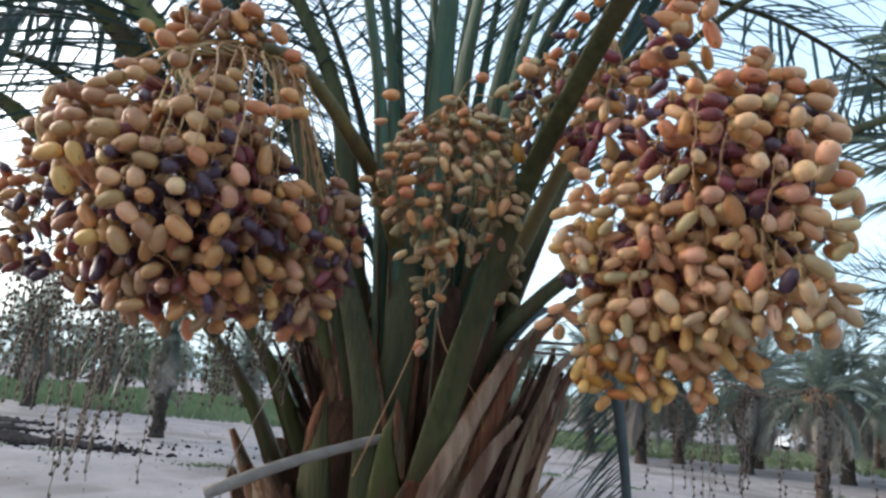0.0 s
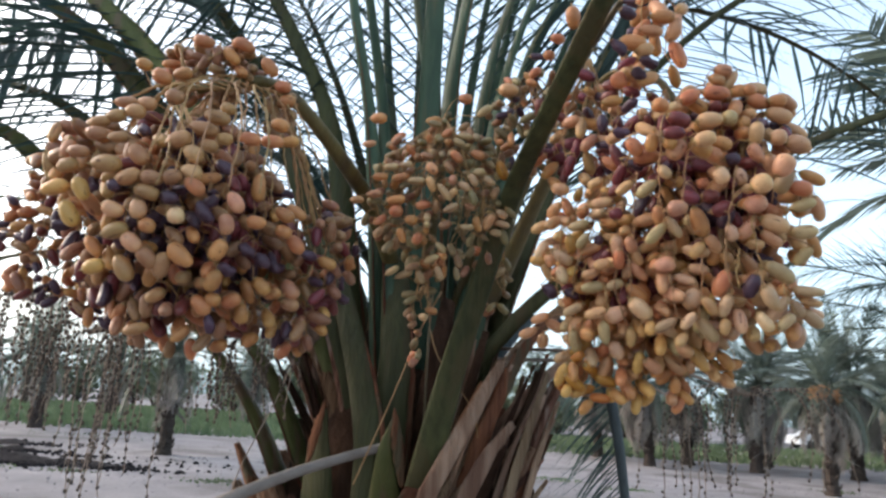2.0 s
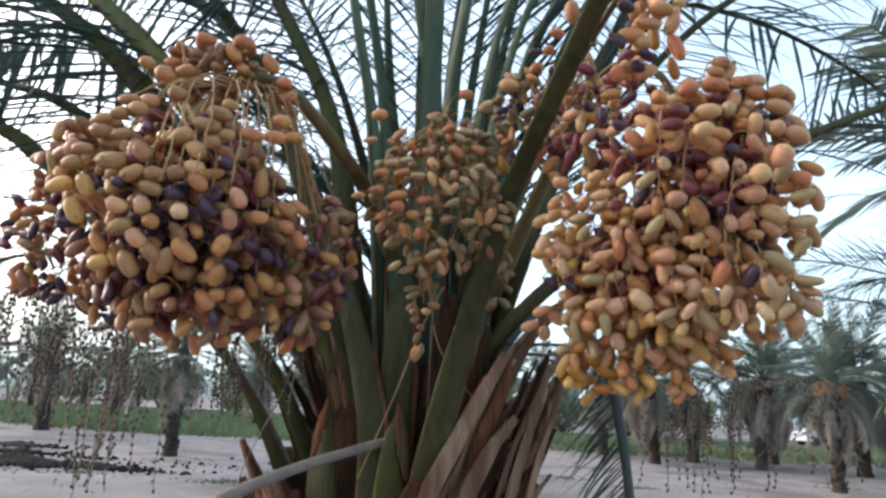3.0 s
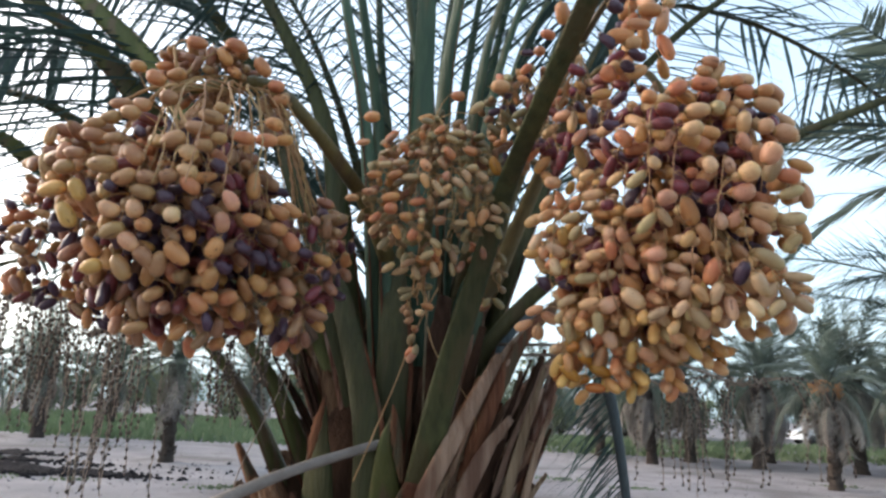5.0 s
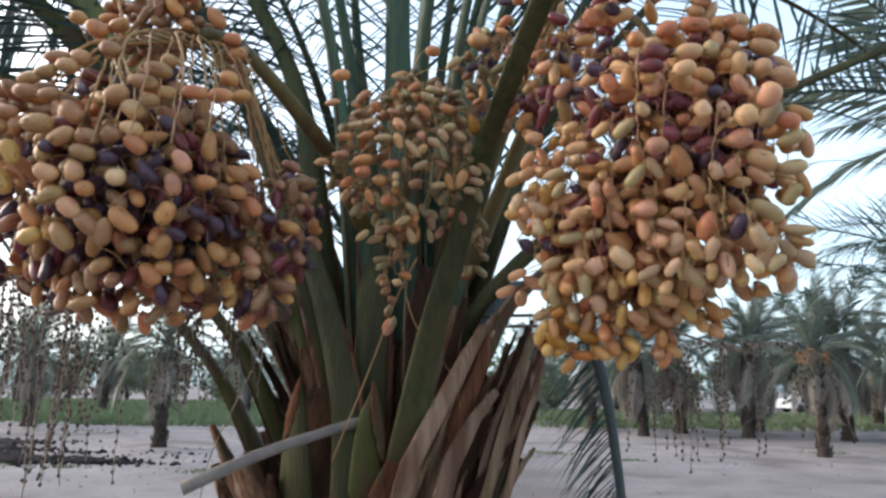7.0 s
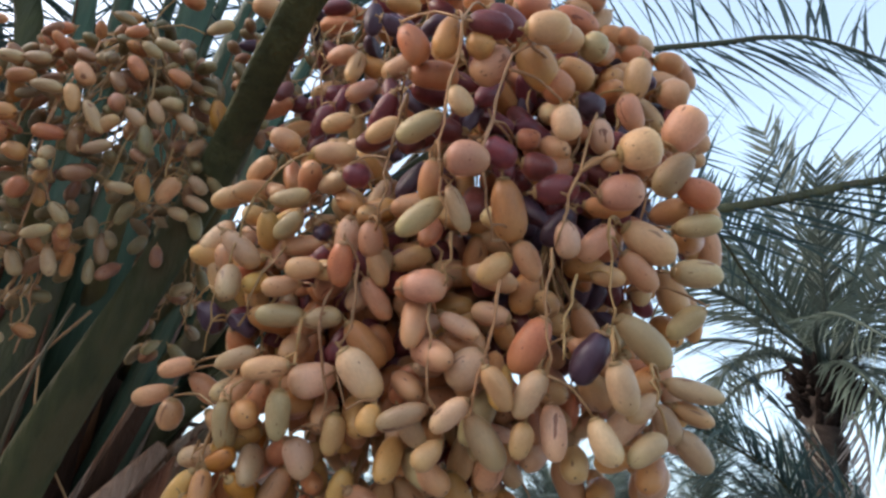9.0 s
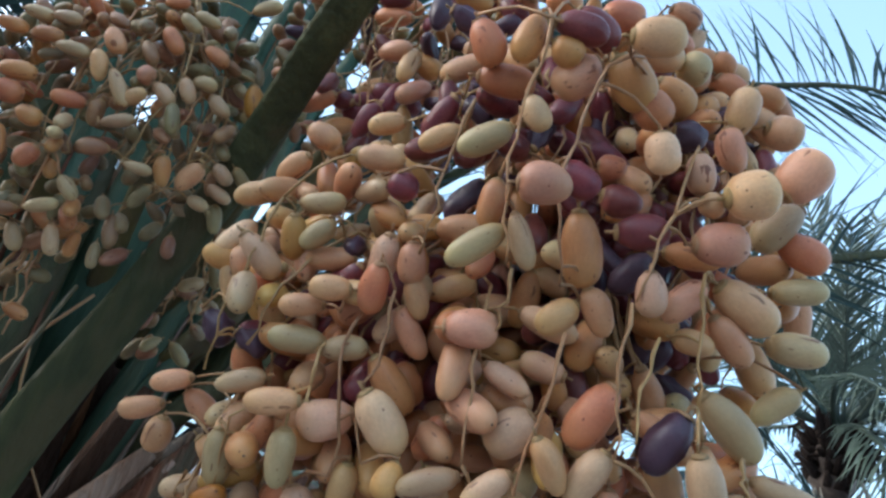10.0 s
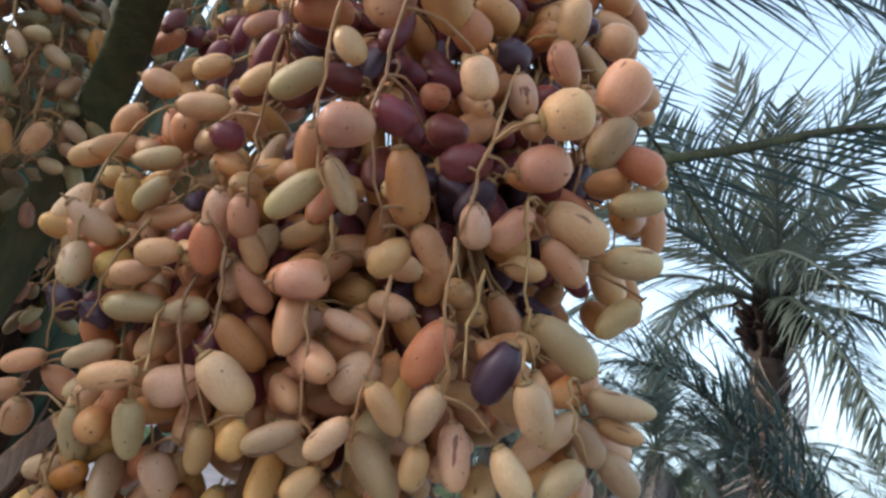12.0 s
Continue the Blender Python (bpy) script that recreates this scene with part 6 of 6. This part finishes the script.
fruit((-0.002, 1.426, 1.858), (0.0268, -0.0087, 0.0176), 0.0149, "g")
fruit((0.060, 1.411, 1.844), (0.0156, 0.0079, -0.0260), 0.0161, "g")
fruit((0.086, 1.371, 1.874), (0.0297, -0.0077, 0.0140), 0.0142, "g")
fruit((0.101, 1.395, 1.850), (0.0110, 0.0097, -0.0297), 0.0159, "g")
fruit((0.104, 1.359, 1.896), (0.0209, 0.0044, -0.0176), 0.0156, "g")
fruit((0.224, 1.381, 2.074), (0.0187, 0.0123, -0.0389), 0.0236, "s")
fruit((0.215, 1.388, 1.939), (0.0234, -0.0006, -0.0042), 0.0151, "g")
fruit((-0.008, 1.350, 2.064), (0.0335, -0.0033, 0.0008), 0.0149, "g")
fruit((0.023, 1.340, 2.066), (0.0290, -0.0039, 0.0037), 0.0147, "g")
fruit((0.143, 1.354, 2.137), (0.0318, -0.0017, -0.0033), 0.0156, "g")
fruit((0.132, 1.346, 2.120), (0.0251, 0.0018, -0.0114), 0.0153, "g")
fruit((0.181, 1.399, 2.217), (0.0303, -0.0099, 0.0199), 0.0185, "g")
fruit((0.232, 1.391, 2.264), (0.0432, -0.0030, -0.0026), 0.0298, "t")
fruit((-0.049, 1.381, 2.187), (0.0360, -0.0035, 0.0008), 0.0240, "o")
fruit((0.138, 1.393, 2.243), (0.0303, -0.0012, -0.0041), 0.0235, "o")
fruit((-0.066, 1.385, 2.129), (0.0309, -0.0042, 0.0040), 0.0141, "t")
fruit((0.171, 1.352, 2.096), (0.0289, 0.0013, -0.0109), 0.0184, "o")
fruit((0.197, 1.356, 2.042), (0.0254, 0.0030, -0.0148), 0.0166, "g")
fruit((0.165, 1.342, 2.037), (0.0152, 0.0068, -0.0228), 0.0163, "g")
fruit((0.147, 1.338, 2.021), (0.0245, 0.0029, -0.0143), 0.0161, "g")
fruit((-0.032, 1.362, 2.046), (0.0336, -0.0033, 0.0008), 0.0164, "o")
fruit((0.176, 1.347, 2.055), (0.0258, -0.0035, 0.0033), 0.0165, "g")
fruit((0.123, 1.334, 2.003), (0.0219, -0.0091, 0.0200), 0.0159, "t")
middle.fill((0.089, 1.42, 2.02), (0.165, 0.095, 0.185), (0.09, 1.42, 2.21), 250, 40, inner="ddbbo", low=2.7)
middle.fill((0.06, 1.45, 1.78), (0.03, 0.03, 0.12), (0.07, 1.45, 1.9), 20, 8, inner="ddb", low=2.6)
middle.fill((0.21, 1.52, 1.87), (0.05, 0.04, 0.10), (0.21, 1.5, 1.98), 22, 9, inner="ddb", low=2.6)
middle.join()

upper = Bunch("small cluster of unripe olive dates behind the frond stalk", 4, {"d": 6, "b": 4, "o": 2, "k": 1}, (0.015, 0.019))
upper.stalk([(0.1, 1.9, 1.8), (0.18, 1.75, 2.1), (0.25, 1.55, 2.33), (0.285, 1.47, 2.35)], [0.02, 0.016, 0.012, 0.006])
upper.fill((0.291, 1.455, 2.22), (0.11, 0.07, 0.13), (0.287, 1.46, 2.34), 85, 16, inner="ddbk", low=2.6)
upper.close()

dusky = Bunch("cluster of dark purple and orange dates beside the stalk", 5, {"k": 2, "r": 5, "o": 4, "p": 1.5}, (0.019, 0.023))
dusky.stalk([(0.2, 1.85, 1.9), (0.3, 1.6, 2.2), (0.38, 1.40, 2.34), (0.41, 1.33, 2.33)], [0.02, 0.016, 0.012, 0.006])
dusky.fill((0.385, 1.33, 2.13), (0.10, 0.07, 0.14), (0.40, 1.33, 2.31), 55, 16, low=2.5)
dusky.fill((0.45, 1.20, 2.10), (0.05, 0.05, 0.13), (0.44, 1.22, 2.28), 18, 7, low=2.5)
dusky.close()

topmost = Bunch("small cluster of orange and purple dates on the upper strands", 6, {"o": 4, "p": 4, "k": 1.5, "t": 3}, (0.020, 0.025))
topmost.stalk([(0.22, 1.8, 2.0), (0.36, 1.5, 2.3), (0.46, 1.28, 2.42), (0.49, 1.17, 2.38)], [0.02, 0.016, 0.012, 0.006])
topmost.fill((0.487, 1.15, 2.255), (0.06, 0.05, 0.12), (0.49, 1.16, 2.37), 20, 9, low=2.5)
topmost.close()

side_bunch = Bunch("bunch of small brown and purple dates behind the large one", 7, {"o": 3, "b": 5, "k": 5, "r": 1}, (0.016, 0.020))
side_bunch.stalk([(-0.2, 1.9, 1.8), (-0.4, 1.6, 2.05), (-0.58, 1.36, 2.08), (-0.63, 1.28, 2.02)], [0.02, 0.016, 0.012, 0.006])
side_bunch.fill((-0.645, 1.27, 1.865), (0.12, 0.09, 0.14), (-0.635, 1.28, 2.0), 150, 22, low=2.7)
side_bunch.fill((-0.545, 1.27, 1.745), (0.05, 0.04, 0.05), (-0.56, 1.27, 1.84), 22, 5, low=2.6)
side_bunch.close()


# ---- empty dry strands of old bunches ----
def dry_bunch(root, spread, drop, count, seed, start=(-0.25, 1.85, 1.72)):
    rng = random.Random(seed)
    thing = tagged(new("dry_bunch"), "empty dry brown strands of an old fruit bunch", "dry strands", "dry strands")
    root = Vector(root)
    b = Build()
    b.tube(smooth([start, (start[0] + (root.x - start[0]) * 0.6, 0.5 * (start[1] + root.y), root.z + 0.09), root], 12), ramp([0.012, 0.006] if root.x < 0 else [0.005, 0.003], 12), n=6)
    part("stalk", b.mesh("stalk", DRY), thing)
    for k in range(count):
        s = Build()
        e = root + Vector((rng.uniform(-1, 1) * spread, rng.uniform(-1, 1) * spread * 0.6, 0))
        low = e + Vector((rng.gauss(0, 0.015), rng.gauss(0, 0.015), -drop * rng.uniform(0.45, 1.05)))
        mid = root.lerp(e, 0.7) + Vector((0, 0, 0.02))
        n = 22
        line = smooth([root + Vector((rng.uniform(-1, 1), rng.uniform(-1, 1), 0)) * spread * 0.25, mid, e - Vector((0, 0, 0.05)), low], n)
        line = [p + Vector((rng.uniform(-1, 1), rng.uniform(-1, 1), 0)) * 0.0028 for p in line]
        s.tube(line, [0.0011] * (n + 1), n=4)
        for i in range(5, n + 1):
            if rng.random() < 0.75:
                q = line[i] + Vector((rng.uniform(-1, 1), rng.uniform(-1, 1), 0)) * 0.004
                s.tube([q + Vector((0, 0, 0.004)), q, q - Vector((0, 0, 0.004))], [0.001, 0.0037, 0.0012], n=5, slot=1)
        part("strand", s.mesh("strand", DRY, KNOT), thing)


dry_bunch((-0.80, 1.436, 1.76), 0.15, 0.26, 40, 1)
dry_bunch((-0.545, 1.362, 1.70), 0.085, 0.34, 22, 2)
dry_bunch((-0.70, 1.50, 1.70), 0.10, 0.2, 10, 4)
dry_bunch((-0.40, 1.524, 1.70), 0.06, 0.2, 13, 3)
dry_bunch((0.83, 1.72, 1.645), 0.17, 0.25, 18, 5, (0.20, 1.95, 1.75))
dry_bunch((0.71, 1.80, 1.62), 0.12, 0.25, 9, 6, (0.18, 1.95, 1.72))
dry_bunch((-0.30, 1.62, 1.70), 0.07, 0.17, 12, 7)
